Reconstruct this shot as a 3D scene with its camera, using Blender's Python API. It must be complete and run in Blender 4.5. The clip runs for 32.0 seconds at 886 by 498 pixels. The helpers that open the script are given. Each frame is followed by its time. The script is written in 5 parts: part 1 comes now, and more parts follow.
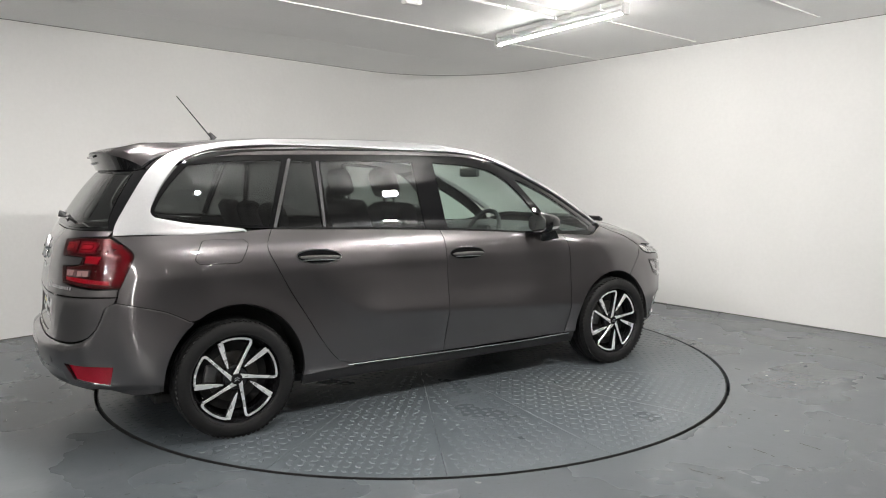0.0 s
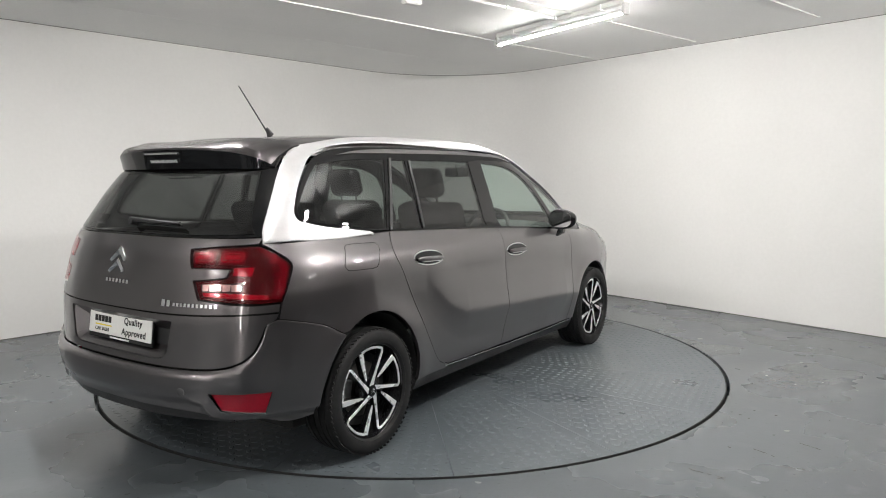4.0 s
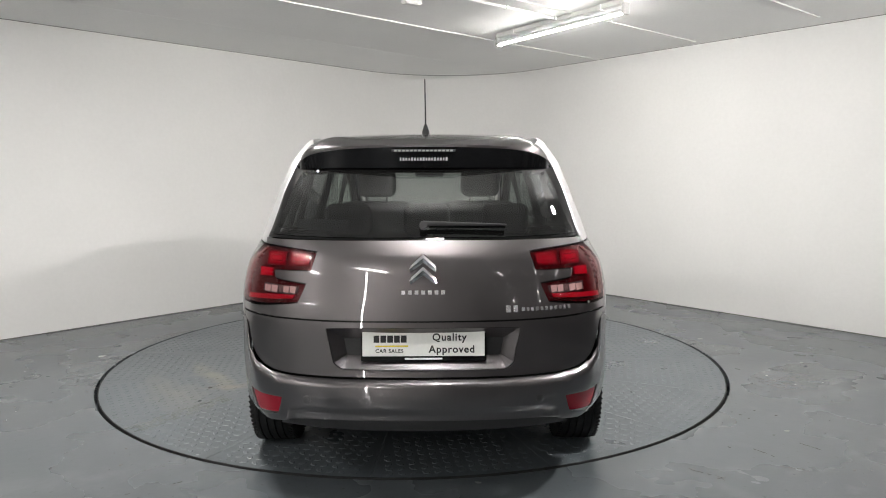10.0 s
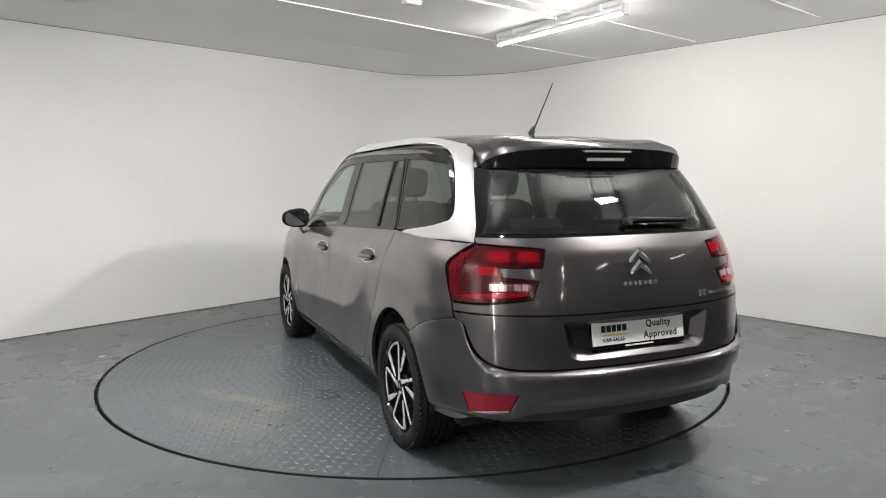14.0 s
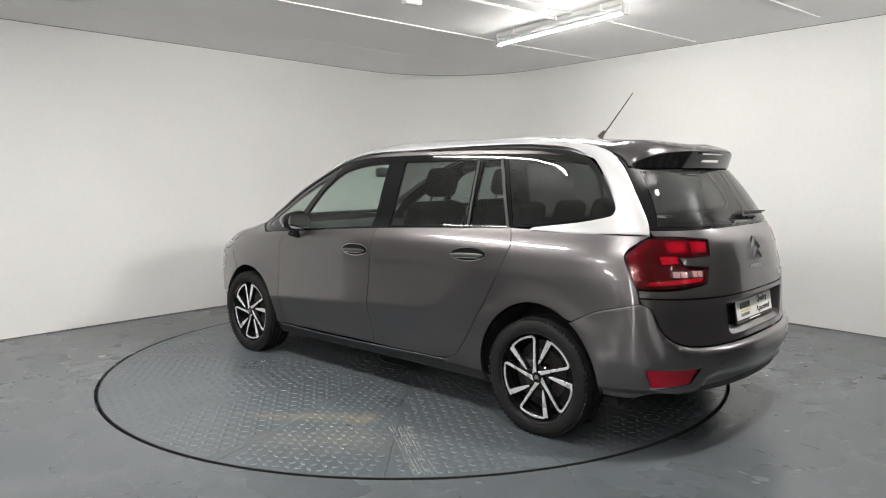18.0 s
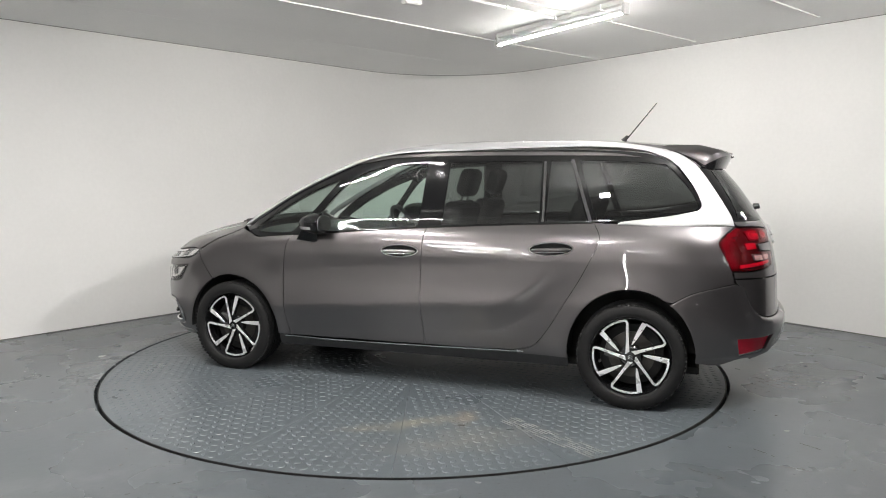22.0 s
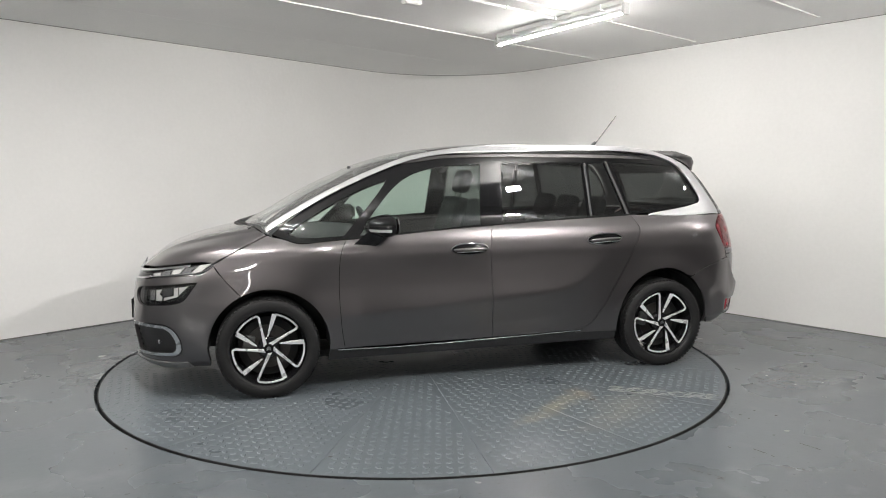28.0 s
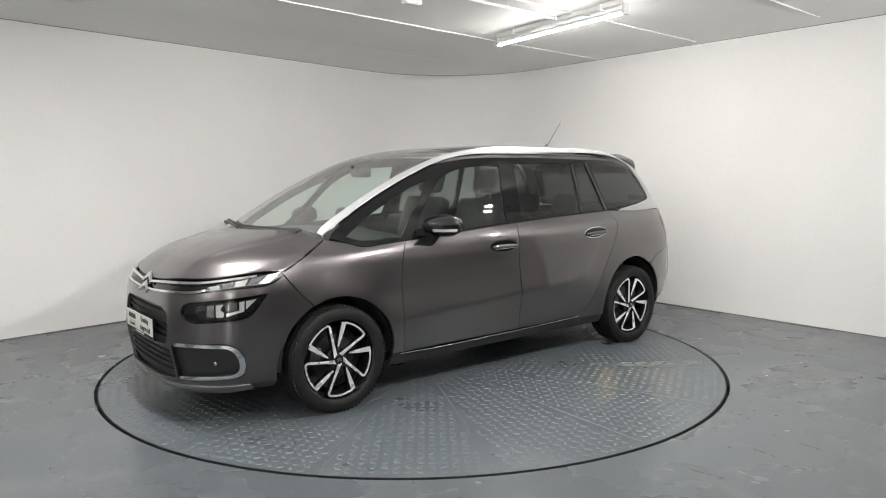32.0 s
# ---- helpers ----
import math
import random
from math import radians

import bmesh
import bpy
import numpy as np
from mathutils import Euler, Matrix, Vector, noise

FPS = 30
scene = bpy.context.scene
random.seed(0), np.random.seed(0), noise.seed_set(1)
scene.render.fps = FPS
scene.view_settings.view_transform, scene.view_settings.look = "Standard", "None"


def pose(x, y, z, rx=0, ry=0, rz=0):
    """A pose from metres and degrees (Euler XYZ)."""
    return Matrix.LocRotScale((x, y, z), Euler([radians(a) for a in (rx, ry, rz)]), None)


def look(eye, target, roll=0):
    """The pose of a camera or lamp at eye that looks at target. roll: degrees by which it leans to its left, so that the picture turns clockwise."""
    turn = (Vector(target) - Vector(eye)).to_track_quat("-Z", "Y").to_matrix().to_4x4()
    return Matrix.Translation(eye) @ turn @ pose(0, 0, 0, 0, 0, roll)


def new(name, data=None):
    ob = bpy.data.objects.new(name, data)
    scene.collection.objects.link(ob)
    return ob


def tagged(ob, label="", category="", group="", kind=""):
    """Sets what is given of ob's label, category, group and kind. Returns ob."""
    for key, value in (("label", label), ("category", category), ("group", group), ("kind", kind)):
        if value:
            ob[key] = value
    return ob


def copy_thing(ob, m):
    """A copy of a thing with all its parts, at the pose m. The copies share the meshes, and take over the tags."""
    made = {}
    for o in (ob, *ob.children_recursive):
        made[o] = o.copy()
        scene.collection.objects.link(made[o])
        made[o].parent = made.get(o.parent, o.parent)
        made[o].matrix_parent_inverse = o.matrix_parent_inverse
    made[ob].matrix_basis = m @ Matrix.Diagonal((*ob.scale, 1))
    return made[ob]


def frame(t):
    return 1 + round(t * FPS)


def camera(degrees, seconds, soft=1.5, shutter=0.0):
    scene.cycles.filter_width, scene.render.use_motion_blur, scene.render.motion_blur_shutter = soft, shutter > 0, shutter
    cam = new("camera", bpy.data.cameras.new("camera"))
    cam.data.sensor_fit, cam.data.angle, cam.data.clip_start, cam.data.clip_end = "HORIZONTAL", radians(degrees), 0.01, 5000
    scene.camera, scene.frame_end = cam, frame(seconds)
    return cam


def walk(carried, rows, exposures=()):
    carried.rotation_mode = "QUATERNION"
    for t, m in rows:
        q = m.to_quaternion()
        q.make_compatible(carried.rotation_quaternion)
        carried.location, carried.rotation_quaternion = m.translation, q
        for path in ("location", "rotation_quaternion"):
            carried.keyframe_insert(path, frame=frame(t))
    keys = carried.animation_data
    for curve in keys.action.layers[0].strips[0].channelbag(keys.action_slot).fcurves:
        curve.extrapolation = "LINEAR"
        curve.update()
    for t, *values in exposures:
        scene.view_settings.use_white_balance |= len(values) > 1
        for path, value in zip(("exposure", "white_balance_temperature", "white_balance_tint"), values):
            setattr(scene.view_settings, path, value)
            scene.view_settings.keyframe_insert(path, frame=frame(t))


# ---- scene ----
from mathutils.geometry import delaunay_2d_cdt as delaunay

# ---- camera ----
EYE = (0, -5.475, 1.418)
YAW, PITCH = radians(2.18), radians(-5.96)
AIM = (EYE[0] + math.sin(YAW) * math.cos(PITCH), EYE[1] + math.cos(YAW) * math.cos(PITCH), EYE[2] + math.sin(PITCH))
cam = camera(64.06, 32.0, 1.0)
walk(cam, [(0, look(EYE, AIM, -0.2)), (32.0, look(EYE, AIM, -0.2))], exposures=[(0, 0.0), (32.0, 0.0)])

# ---- world and light ----
world = bpy.data.worlds.new("world")
scene.world = world
world.use_nodes = True
world.node_tree.nodes["Background"].inputs[0].default_value = (0.8, 0.85, 0.9, 1)
world.node_tree.nodes["Background"].inputs[1].default_value = 0.02
TUBE_GLOW = 212.0
LEFT_GLOW = 375.0
HALL_GLOW = 420.0
FLOOD_GLOW = 26.0      # its area is set by its share, its brightness per area is one
CEILING = 2.75
# ceiling tubes: middle x, y, turn in degrees
TUBES = [(1.2, .70, -59.6), (-1.55, -1.35, -57)]
# unseen tubes in the hall: places assumed, brightness set as fill light
HALL_TUBES = [(-3.6, -4.6, -59.6), (-5.6, -8.0, -59.6), (-1.6, -8.4, -59.6), (-7.5, -11.0, -59.6)]
FAR_TUBES = [(2.6, -9.8, -59.6), (5.2, -8.6, -59.6), (7.8, -7.4, -59.6), (4.2, -12.2, -59.6), (6.8, -11.0, -59.6), (9.0, -4.6, -59.6)]
# floodlights: x, y, height, share of the glow
FLOODS = [(2.05, -2.25, 2.58, 1.0), (4.2, -.95, 2.52, .24), (.06, -3.1, 2.6, .3)]
UPRIGHT = (-1.15, -6.05)     # a lit tube standing upright behind the camera


# ---- materials ----
def mat(name, color, rough=.5, metal=0.0, coat=0.0, vary=.12, scale=6.0, fine=90.0, bump=.0, bump_scale=60.0, spec=.5, dirt=None, dirt_at=.6, dirt_max=.75, scuff=None):
    """A surface with variation at two scales in colour and roughness, fine relief, and stains of a second colour where given."""
    m = bpy.data.materials.new(name)
    m.use_nodes = True
    nt = m.node_tree
    b = nt.nodes["Principled BSDF"]
    b.inputs["Metallic"].default_value = metal
    b.inputs["Coat Weight"].default_value = coat
    b.inputs["Coat Roughness"].default_value = .02
    b.inputs["Specular IOR Level"].default_value = spec
    co = nt.nodes.new("ShaderNodeTexCoord").outputs["Object"]

    def noise_node(s, detail=4.0):
        n = nt.nodes.new("ShaderNodeTexNoise")
        n.inputs["Scale"].default_value, n.inputs["Detail"].default_value = s, detail
        nt.links.new(co, n.inputs["Vector"])
        return n.outputs["Fac"]

    def ramp(v, lo, hi, a, z):
        r = nt.nodes.new("ShaderNodeMapRange")
        for i, q in zip((1, 2, 3, 4), (lo, hi, a, z)):
            r.inputs[i].default_value = q
        nt.links.new(v, r.inputs[0])
        return r.outputs[0]
    big, small = noise_node(scale), noise_node(fine, 2)
    mul = nt.nodes.new("ShaderNodeMath")
    mul.operation = "MULTIPLY"
    nt.links.new(ramp(big, .3, .7, 1 - vary, 1 + vary), mul.inputs[0])
    nt.links.new(ramp(small, .3, .7, 1 - vary * .6, 1 + vary * .6), mul.inputs[1])
    mix = nt.nodes.new("ShaderNodeMix")
    mix.data_type, mix.blend_type = "RGBA", "MULTIPLY"
    mix.inputs[0].default_value = 1
    mix.inputs[6].default_value = (*color, 1)
    nt.links.new(mul.outputs[0], mix.inputs[7])
    out = mix.outputs[2]
    if dirt:
        mx = nt.nodes.new("ShaderNodeMix")
        mx.data_type = "RGBA"
        mx.inputs[7].default_value = (*dirt, 1)
        nt.links.new(out, mx.inputs[6])
        nt.links.new(ramp(noise_node(scale * .45, 5), dirt_at, dirt_at + .3, 0, dirt_max), mx.inputs[0])
        out = mx.outputs[2]
    if scuff:
        # pale rubbed marks and dark grit, both sparse
        for tone, s, lo, hi, most in ((scuff, 5.5, .60, .78, .6), (tuple(v * .35 for v in color), 31, .685, .74, .7)):
            mx = nt.nodes.new("ShaderNodeMix")
            mx.data_type = "RGBA"
            mx.inputs[7].default_value = (*tone, 1)
            nt.links.new(out, mx.inputs[6])
            nt.links.new(ramp(noise_node(s, 7 if s < 9 else 2), lo, hi, 0, most), mx.inputs[0])
            out = mx.outputs[2]
    nt.links.new(out, b.inputs["Base Color"])
    nt.links.new(ramp(big, .3, .7, max(rough * .82, .0), min(rough * 1.18, 1)), b.inputs["Roughness"])
    if bump:
        bp = nt.nodes.new("ShaderNodeBump")
        bp.inputs["Strength"].default_value, bp.inputs["Distance"].default_value = 1.0, bump
        nt.links.new(noise_node(bump_scale, 5), bp.inputs["Height"])
        nt.links.new(bp.outputs[0], b.inputs["Normal"])
    return m


def glass(name, tint, gloss=.0, ior=1.72, dust_veil=.0):
    """A thin pane: tinted clear view under a mirror-like skin, with a pale film where given."""
    m = bpy.data.materials.new(name)
    m.use_nodes = True
    nt = m.node_tree
    nt.nodes.remove(nt.nodes["Principled BSDF"])
    tr, gl, mx, fr = (nt.nodes.new("ShaderNode" + k) for k in ("BsdfTransparent", "BsdfGlossy", "MixShader", "LayerWeight"))
    tr.inputs[0].default_value = (*tint, 1)
    gl.inputs["Roughness"].default_value = gloss
    fr.inputs[0].default_value = .5
    up, sc = nt.nodes.new("ShaderNodeMath"), nt.nodes.new("ShaderNodeMath")
    up.operation, sc.operation = "POWER", "MULTIPLY_ADD"
    least = ((ior - 1) / (ior + 1))**2
    up.inputs[1].default_value, sc.inputs[1].default_value, sc.inputs[2].default_value = 5, 1 - least, least
    nt.links.new(fr.outputs["Facing"], up.inputs[0])
    nt.links.new(up.outputs[0], sc.inputs[0])
    for a, b in ((sc.outputs[0], mx.inputs[0]), (tr.outputs[0], mx.inputs[1]), (gl.outputs[0], mx.inputs[2]), (mx.outputs[0], nt.nodes["Material Output"].inputs[0])):
        nt.links.new(a, b)
    # pale diffuse film: a little dust, and a painted veil of reflected haze
    if dust_veil:
        df, dm = nt.nodes.new("ShaderNodeBsdfDiffuse"), nt.nodes.new("ShaderNodeMixShader")
        df.inputs[0].default_value = (.8, .8, .78, 1)
        dm.inputs[0].default_value = dust_veil
        for a, b in ((mx.outputs[0], dm.inputs[1]), (df.outputs[0], dm.inputs[2]), (dm.outputs[0], nt.nodes["Material Output"].inputs[0])):
            nt.links.new(a, b)
    return m


def glow(name, color, strength):
    m = bpy.data.materials.new(name)
    m.use_nodes = True
    b = m.node_tree.nodes["Principled BSDF"]
    b.inputs["Base Color"].default_value = (.9, .9, .9, 1)
    b.inputs["Emission Color"].default_value = (*color, 1)
    b.inputs["Emission Strength"].default_value = strength
    return m


def stain(m, x, y, sx, sy, turn, color, most=.6, scale=9.0):
    """A dried stain with a ragged outline, at its own place on a surface."""
    nt = m.node_tree
    b = nt.nodes["Principled BSDF"]
    old = b.inputs["Base Color"].links[0].from_socket
    mp, ln, nz, ad, mr, mx = (nt.nodes.new("ShaderNode" + k) for k in ("Mapping", "VectorMath", "TexNoise", "Math", "MapRange", "Mix"))
    co = nt.nodes.new("ShaderNodeTexCoord").outputs["Object"]
    mp.vector_type = "TEXTURE"
    mp.inputs["Location"].default_value, mp.inputs["Rotation"].default_value, mp.inputs["Scale"].default_value = (x, y, 0), (0, 0, turn), (sx, sy, 1)
    ln.operation, ad.operation, mx.data_type = "LENGTH", "MULTIPLY_ADD", "RGBA"
    nz.inputs["Scale"].default_value, nz.inputs["Detail"].default_value = scale, 7
    ad.inputs[1].default_value = 2.2
    mr.inputs[1].default_value, mr.inputs[2].default_value, mr.inputs[3].default_value, mr.inputs[4].default_value = 1.1, 2.3, most, 0
    mx.inputs[7].default_value = (*color, 1)
    for p, q in ((co, mp.inputs[0]), (mp.outputs[0], ln.inputs[0]), (co, nz.inputs["Vector"]), (nz.outputs["Fac"], ad.inputs[0]), (ln.outputs["Value"], ad.inputs[2]), (ad.outputs[0], mr.inputs[0]),
                 (mr.outputs[0], mx.inputs[0]), (old, mx.inputs[6]), (mx.outputs[2], b.inputs["Base Color"])):
        nt.links.new(p, q)


WALL = mat("white_wall_paint", (.765, .758, .745), .6, vary=.02, scale=1.1, fine=30, bump=.0015, bump_scale=25, spec=.3)
CEIL = mat("grey_white_ceiling_board", (.91, .91, .90), .75, vary=.025, scale=.9, fine=40, bump=.001, bump_scale=30, spec=.25)
BATTEN = mat("white_plastic_batten", (.82, .82, .80), .4, vary=.03)
FLOOR = mat("blue_grey_floor_paint", (.089, .101, .110), .27, vary=.05, scale=1.3, fine=60, bump=.0007, bump_scale=14, scuff=(.145, .157, .165), dirt=(.088, .096, .102), dirt_at=.42, dirt_max=.5)
PLATE = mat("blue_grey_painted_plate", (.084, .098, .109), .31, vary=.045, scale=1.6, fine=60, bump=.0006, bump_scale=40, scuff=(.13, .14, .145), dirt=(.080, .090, .097), dirt_at=.42, dirt_max=.5)
STUD = mat("worn_plate_stud", (.106, .122, .134), .38, vary=.12, scale=1.2, fine=30)
for m in (PLATE, STUD):
    stain(m, -.55, 1.42, .42, .085, radians(37), (.25, .235, .175), .6)
    stain(m, -.92, 1.58, .50, .17, radians(37), (.20, .195, .165), .42)
    stain(m, -.80, 1.24, .16, .07, radians(100), (.24, .20, .15), .5, 14)
    stain(m, .55, -1.3, .5, .3, radians(20), (.13, .14, .14), .5)
stain(FLOOR, 2.6, -.6, .9, .25, radians(-30), (.105, .112, .116), .35, 6)
for x, y, sx, sy, turn in ((1.45, -2.55, .32, .05, 115), (2.85, -1.05, .5, .12, 20), (-2.55, -.25, .45, .10, 60), (-1.9, -2.3, .6, .12, 15), (3.2, .5, .4, .10, -40)):
    stain(FLOOR, x, y, sx, sy, radians(turn), (.16, .17, .176), .4, 11)
JOINT_GREY = mat("dark_grey_joint", (.13, .13, .12), .8, vary=.5, scale=2.0, fine=14)
GAPBLACK = mat("black_rubber_gap", (.012, .012, .012), .8, vary=.2)
FIXTURE = mat("white_lamp_housing", (.75, .75, .73), .4, vary=.03)
GREYCAP = mat("grey_lamp_cap", (.5, .5, .48), .4)
TUBE = glow("lit_tube", (1.0, .970, .934), TUBE_GLOW)
LEFT_TUBE = glow("bright_lit_tube", (1.0, .970, .934), LEFT_GLOW)
UPRIGHT_TUBE = glow("soft_lit_tube", (1.0, .970, .934), 80.0)
DIM_TUBE = glow("dim_lit_tube", (1.0, .970, .934), 60.0)
# glow of the unseen hall tubes, raised to fill the near side
HALL_TUBE = glow("hall_lit_tube", (1.0, .970, .934), HALL_GLOW)
DARKWALL = mat("dark_grey_hall_wall", (.11, .11, .11), .8, vary=.2, scale=.7, fine=15, bump=.002, bump_scale=12, spec=.3)
HALLWALL = mat("bare_pale_hall_wall", (.66, .66, .65), .8, vary=.15, scale=.8, fine=20, bump=.002, bump_scale=12, spec=.3)
PAINT = mat("warm_grey_metallic_paint", (.120, .110, .113), .36, metal=.90, coat=1.0, vary=.03, scale=3, fine=900)
PAINT.node_tree.nodes["Principled BSDF"].inputs["Coat IOR"].default_value = 1.72
SILVER = mat("satin_silver_trim", (.42, .42, .425), .42, metal=.45, vary=.03, scale=4)
LIPGREY = mat("satin_grey_lip", (.30, .30, .305), .37, metal=.6, vary=.05)
CHROME = mat("chrome", (.86, .86, .87), .08, metal=1, vary=.02)
GLOSSBLACK = mat("gloss_black_trim", (.006, .006, .0065), .04, vary=.1, spec=.4)
PLASTIC = mat("dark_grain_plastic", (.022, .022, .023), .55, vary=.15, bump=.0006, bump_scale=300)
LINER = mat("dark_underbody", (.012, .012, .012), .85, vary=.2)
TYRE = mat("tyre_rubber", (.0095, .0095, .0098), .66, vary=.2, scale=12, bump=.0006, bump_scale=150, spec=.3, dirt=(.016, .015, .014), dirt_at=.66)
RIMBLACK = mat("gloss_black_rim", (.01, .01, .011), .16, coat=.7, vary=.1)
RIMFACE = mat("machined_alloy_face", (.84, .84, .85), .30, metal=.55, vary=.03, scale=20, fine=200)
STEEL = mat("brake_steel", (.08, .075, .07), .45, metal=.8, vary=.2)
GREYCAST = mat("grey_cast_metal", (.20, .20, .20), .5, metal=.6, vary=.15)
CLOTH = mat("charcoal_seat_cloth", (.016, .016, .017), .85, vary=.2, scale=20, bump=.001, bump_scale=400)
DASH = mat("dark_dashboard", (.035, .036, .038), .6, vary=.12, bump=.0006, bump_scale=250)
LININGS = mat("pale_headliner", (.62, .62, .60), .9, vary=.05)
REDLAMP = mat("deep_red_lamp", (.115, .001, .007), .15, vary=.1)
REDGLOW = mat("bright_red_lamp", (.33, .005, .020), .15, vary=.12)
DARKRED = mat("dark_red_lamp_bed", (.045, .001, .003), .2, vary=.12)
WHITELAMP = mat("clear_white_reflector", (.80, .80, .78), .20, metal=.55, vary=.12, fine=160)
GREYREFLECT = mat("grey_lamp_reflector", (.42, .42, .43), .16, metal=.8, vary=.2, fine=60)
LAMPBED = mat("dark_lamp_bed", (.06, .06, .065), .22, metal=.3, vary=.2)
PLATEWHITE = mat("white_reflective_plate", (.80, .80, .77), .35, vary=.03)
PRINTBLACK = mat("black_print", (.01, .01, .01), .5)
PRINTYELLOW = mat("yellow_print", (.75, .6, .03), .5)
PRINTWHITE = mat("white_print", (.8, .8, .8), .5)
CLEAR = glass("clear_lens", (.95, .95, .95))
REDLENS = glass("clear_red_lens", (.95, .72, .72), ior=1.45)
# the film here mostly imitates wall and ceiling reflected in the screen
DUSTY_VEIL = glass("dusty_veiled_windscreen_glass", (.80, .87, .84), dust_veil=.08)
LETTER = mat("bright_letter_metal", (.72, .72, .73), .22, metal=.95, vary=.04)
SCREEN = glass("green_tinted_glass", (.74, .86, .80), dust_veil=.006)
PRIVACY = glass("dark_privacy_glass", (.27, .285, .28), dust_veil=.007)
MIRROR = mat("mirror_glass", (.9, .9, .9), .02, metal=1, vary=0)
GRIT = mat("dark_grit", (.035, .03, .028), .7, vary=.4, scale=30)
DUST = mat("pale_dust_film", (.165, .17, .165), .8, vary=.35, scale=9, fine=70)
FLECK = mat("pale_paint_fleck", (.38, .38, .36), .6, vary=.5, scale=1.5, fine=8)


# ---- building tools ----
def mesh_of(name, verts, faces, normals=None, smooth=True, material=None):
    me = bpy.data.meshes.new(name)
    me.from_pydata([tuple(v) for v in verts], [], [tuple(int(i) for i in f) for f in faces])
    if smooth:
        me.polygons.foreach_set("use_smooth", [True] * len(me.polygons))
    if material:
        me.materials.append(material)
    if normals is not None:
        me.normals_split_custom_set_from_vertices([tuple(n) for n in normals])
    me.update()
    return me


def from_bm(name, bm, material, smooth=False, sharp=35):
    me = bpy.data.meshes.new(name)
    bmesh.ops.recalc_face_normals(bm, faces=bm.faces)
    if smooth:
        for f in bm.faces:
            f.smooth = True
        for e in bm.edges:
            if len(e.link_faces) == 2 and e.calc_face_angle(0) > radians(sharp):
                e.smooth = False
    bm.to_mesh(me)
    bm.free()
    me.materials.append(material)
    return me


def part(name, data, material, parent, label="", m=None, smooth=False):
    """One mesh object under a thing or part; data: a bmesh or a mesh."""
    me = from_bm(name, data, material, smooth) if isinstance(data, bmesh.types.BMesh) else data
    ob = new(name, me)
    ob.parent = parent
    if m is not None:
        ob.matrix_basis = m
    if label:
        tagged(ob, label)
    return ob


def box(sx, sy, sz, bevel=.0, m=None, seg=2, bm=None):
    own = bm is None
    bm = bm or bmesh.new()
    r = bmesh.ops.create_cube(bm, size=1, matrix=(m or Matrix()) @ Matrix.Diagonal((sx, sy, sz, 1)))
    if bevel:
        es = list({e for v in r["verts"] for e in v.link_edges})
        bmesh.ops.bevel(bm, geom=es, offset=bevel, segments=seg, profile=.5, affect="EDGES")
    return bm


def rod(p, q, r, n=12, bm=None, r2=None):
    bm = bm or bmesh.new()
    p, q = Vector(p), Vector(q)
    d = q - p
    m = Matrix.Translation((p + q) / 2) @ d.to_track_quat("Z", "Y").to_matrix().to_4x4()
    bmesh.ops.create_cone(bm, cap_ends=True, segments=n, radius1=r, radius2=r if r2 is None else r2, depth=d.length, matrix=m)
    return bm


def lathe(profile, n=64, closed=False):
    """Turn (radius, y) pairs about the y axis."""
    vs, fs = [], []
    k = len(profile)
    for i in range(n):
        a = 2 * math.pi * i / n
        vs += [(r * math.cos(a), y, r * math.sin(a)) for r, y in profile]
    for i in range(n):
        for j in range(k if closed else k - 1):
            a, b = i * k + j, i * k + (j + 1) % k
            c, d = ((i + 1) % n) * k + (j + 1) % k, ((i + 1) % n) * k + j
            fs.append((a, b, c, d))
    bm = bmesh.new()
    bv = [bm.verts.new(v) for v in vs]
    for f in fs:
        bm.faces.new([bv[i] for i in f])
    bmesh.ops.remove_doubles(bm, verts=bm.verts, dist=1e-6)
    return bm


def prism(poly, h, m=None, bevel=0.0, bm=None):
    """A flat outline in xy raised by h, its top edge eased."""
    bm = bm or bmesh.new()
    old = set(bm.verts)
    vs = [bm.verts.new((*q, 0)) for q in poly]
    f = bm.faces.new(vs)
    r = bmesh.ops.extrude_face_region(bm, geom=[f])
    top = [v for v in r["geom"] if isinstance(v, bmesh.types.BMVert)]
    for v in top:
        v.co.z += h
    if bevel:
        es = [e for v in top for e in v.link_edges if e.other_vert(v) in top]
        bmesh.ops.bevel(bm, geom=list(set(es)), offset=bevel, segments=2, profile=.5, affect="EDGES")
    if m is not None:
        bmesh.ops.transform(bm, matrix=m, verts=[v for v in bm.verts if v not in old])
    return bm


# ---- room ----
def thing(name, label, category, group="", m=None):
    e = new(name)
    if m is not None:
        e.matrix_basis = m
    return tagged(e, label, category, group)


LEFT_DIR, RIGHT_DIR = radians(45.9), radians(-52.7)
CORNER = Vector((.537, 4.995))
FILLET = 1.44
HALL_TOP, HALL_EDGE = CEILING + .62, -3.2      # the hall's soffit, and where the studio's lower ceiling ends


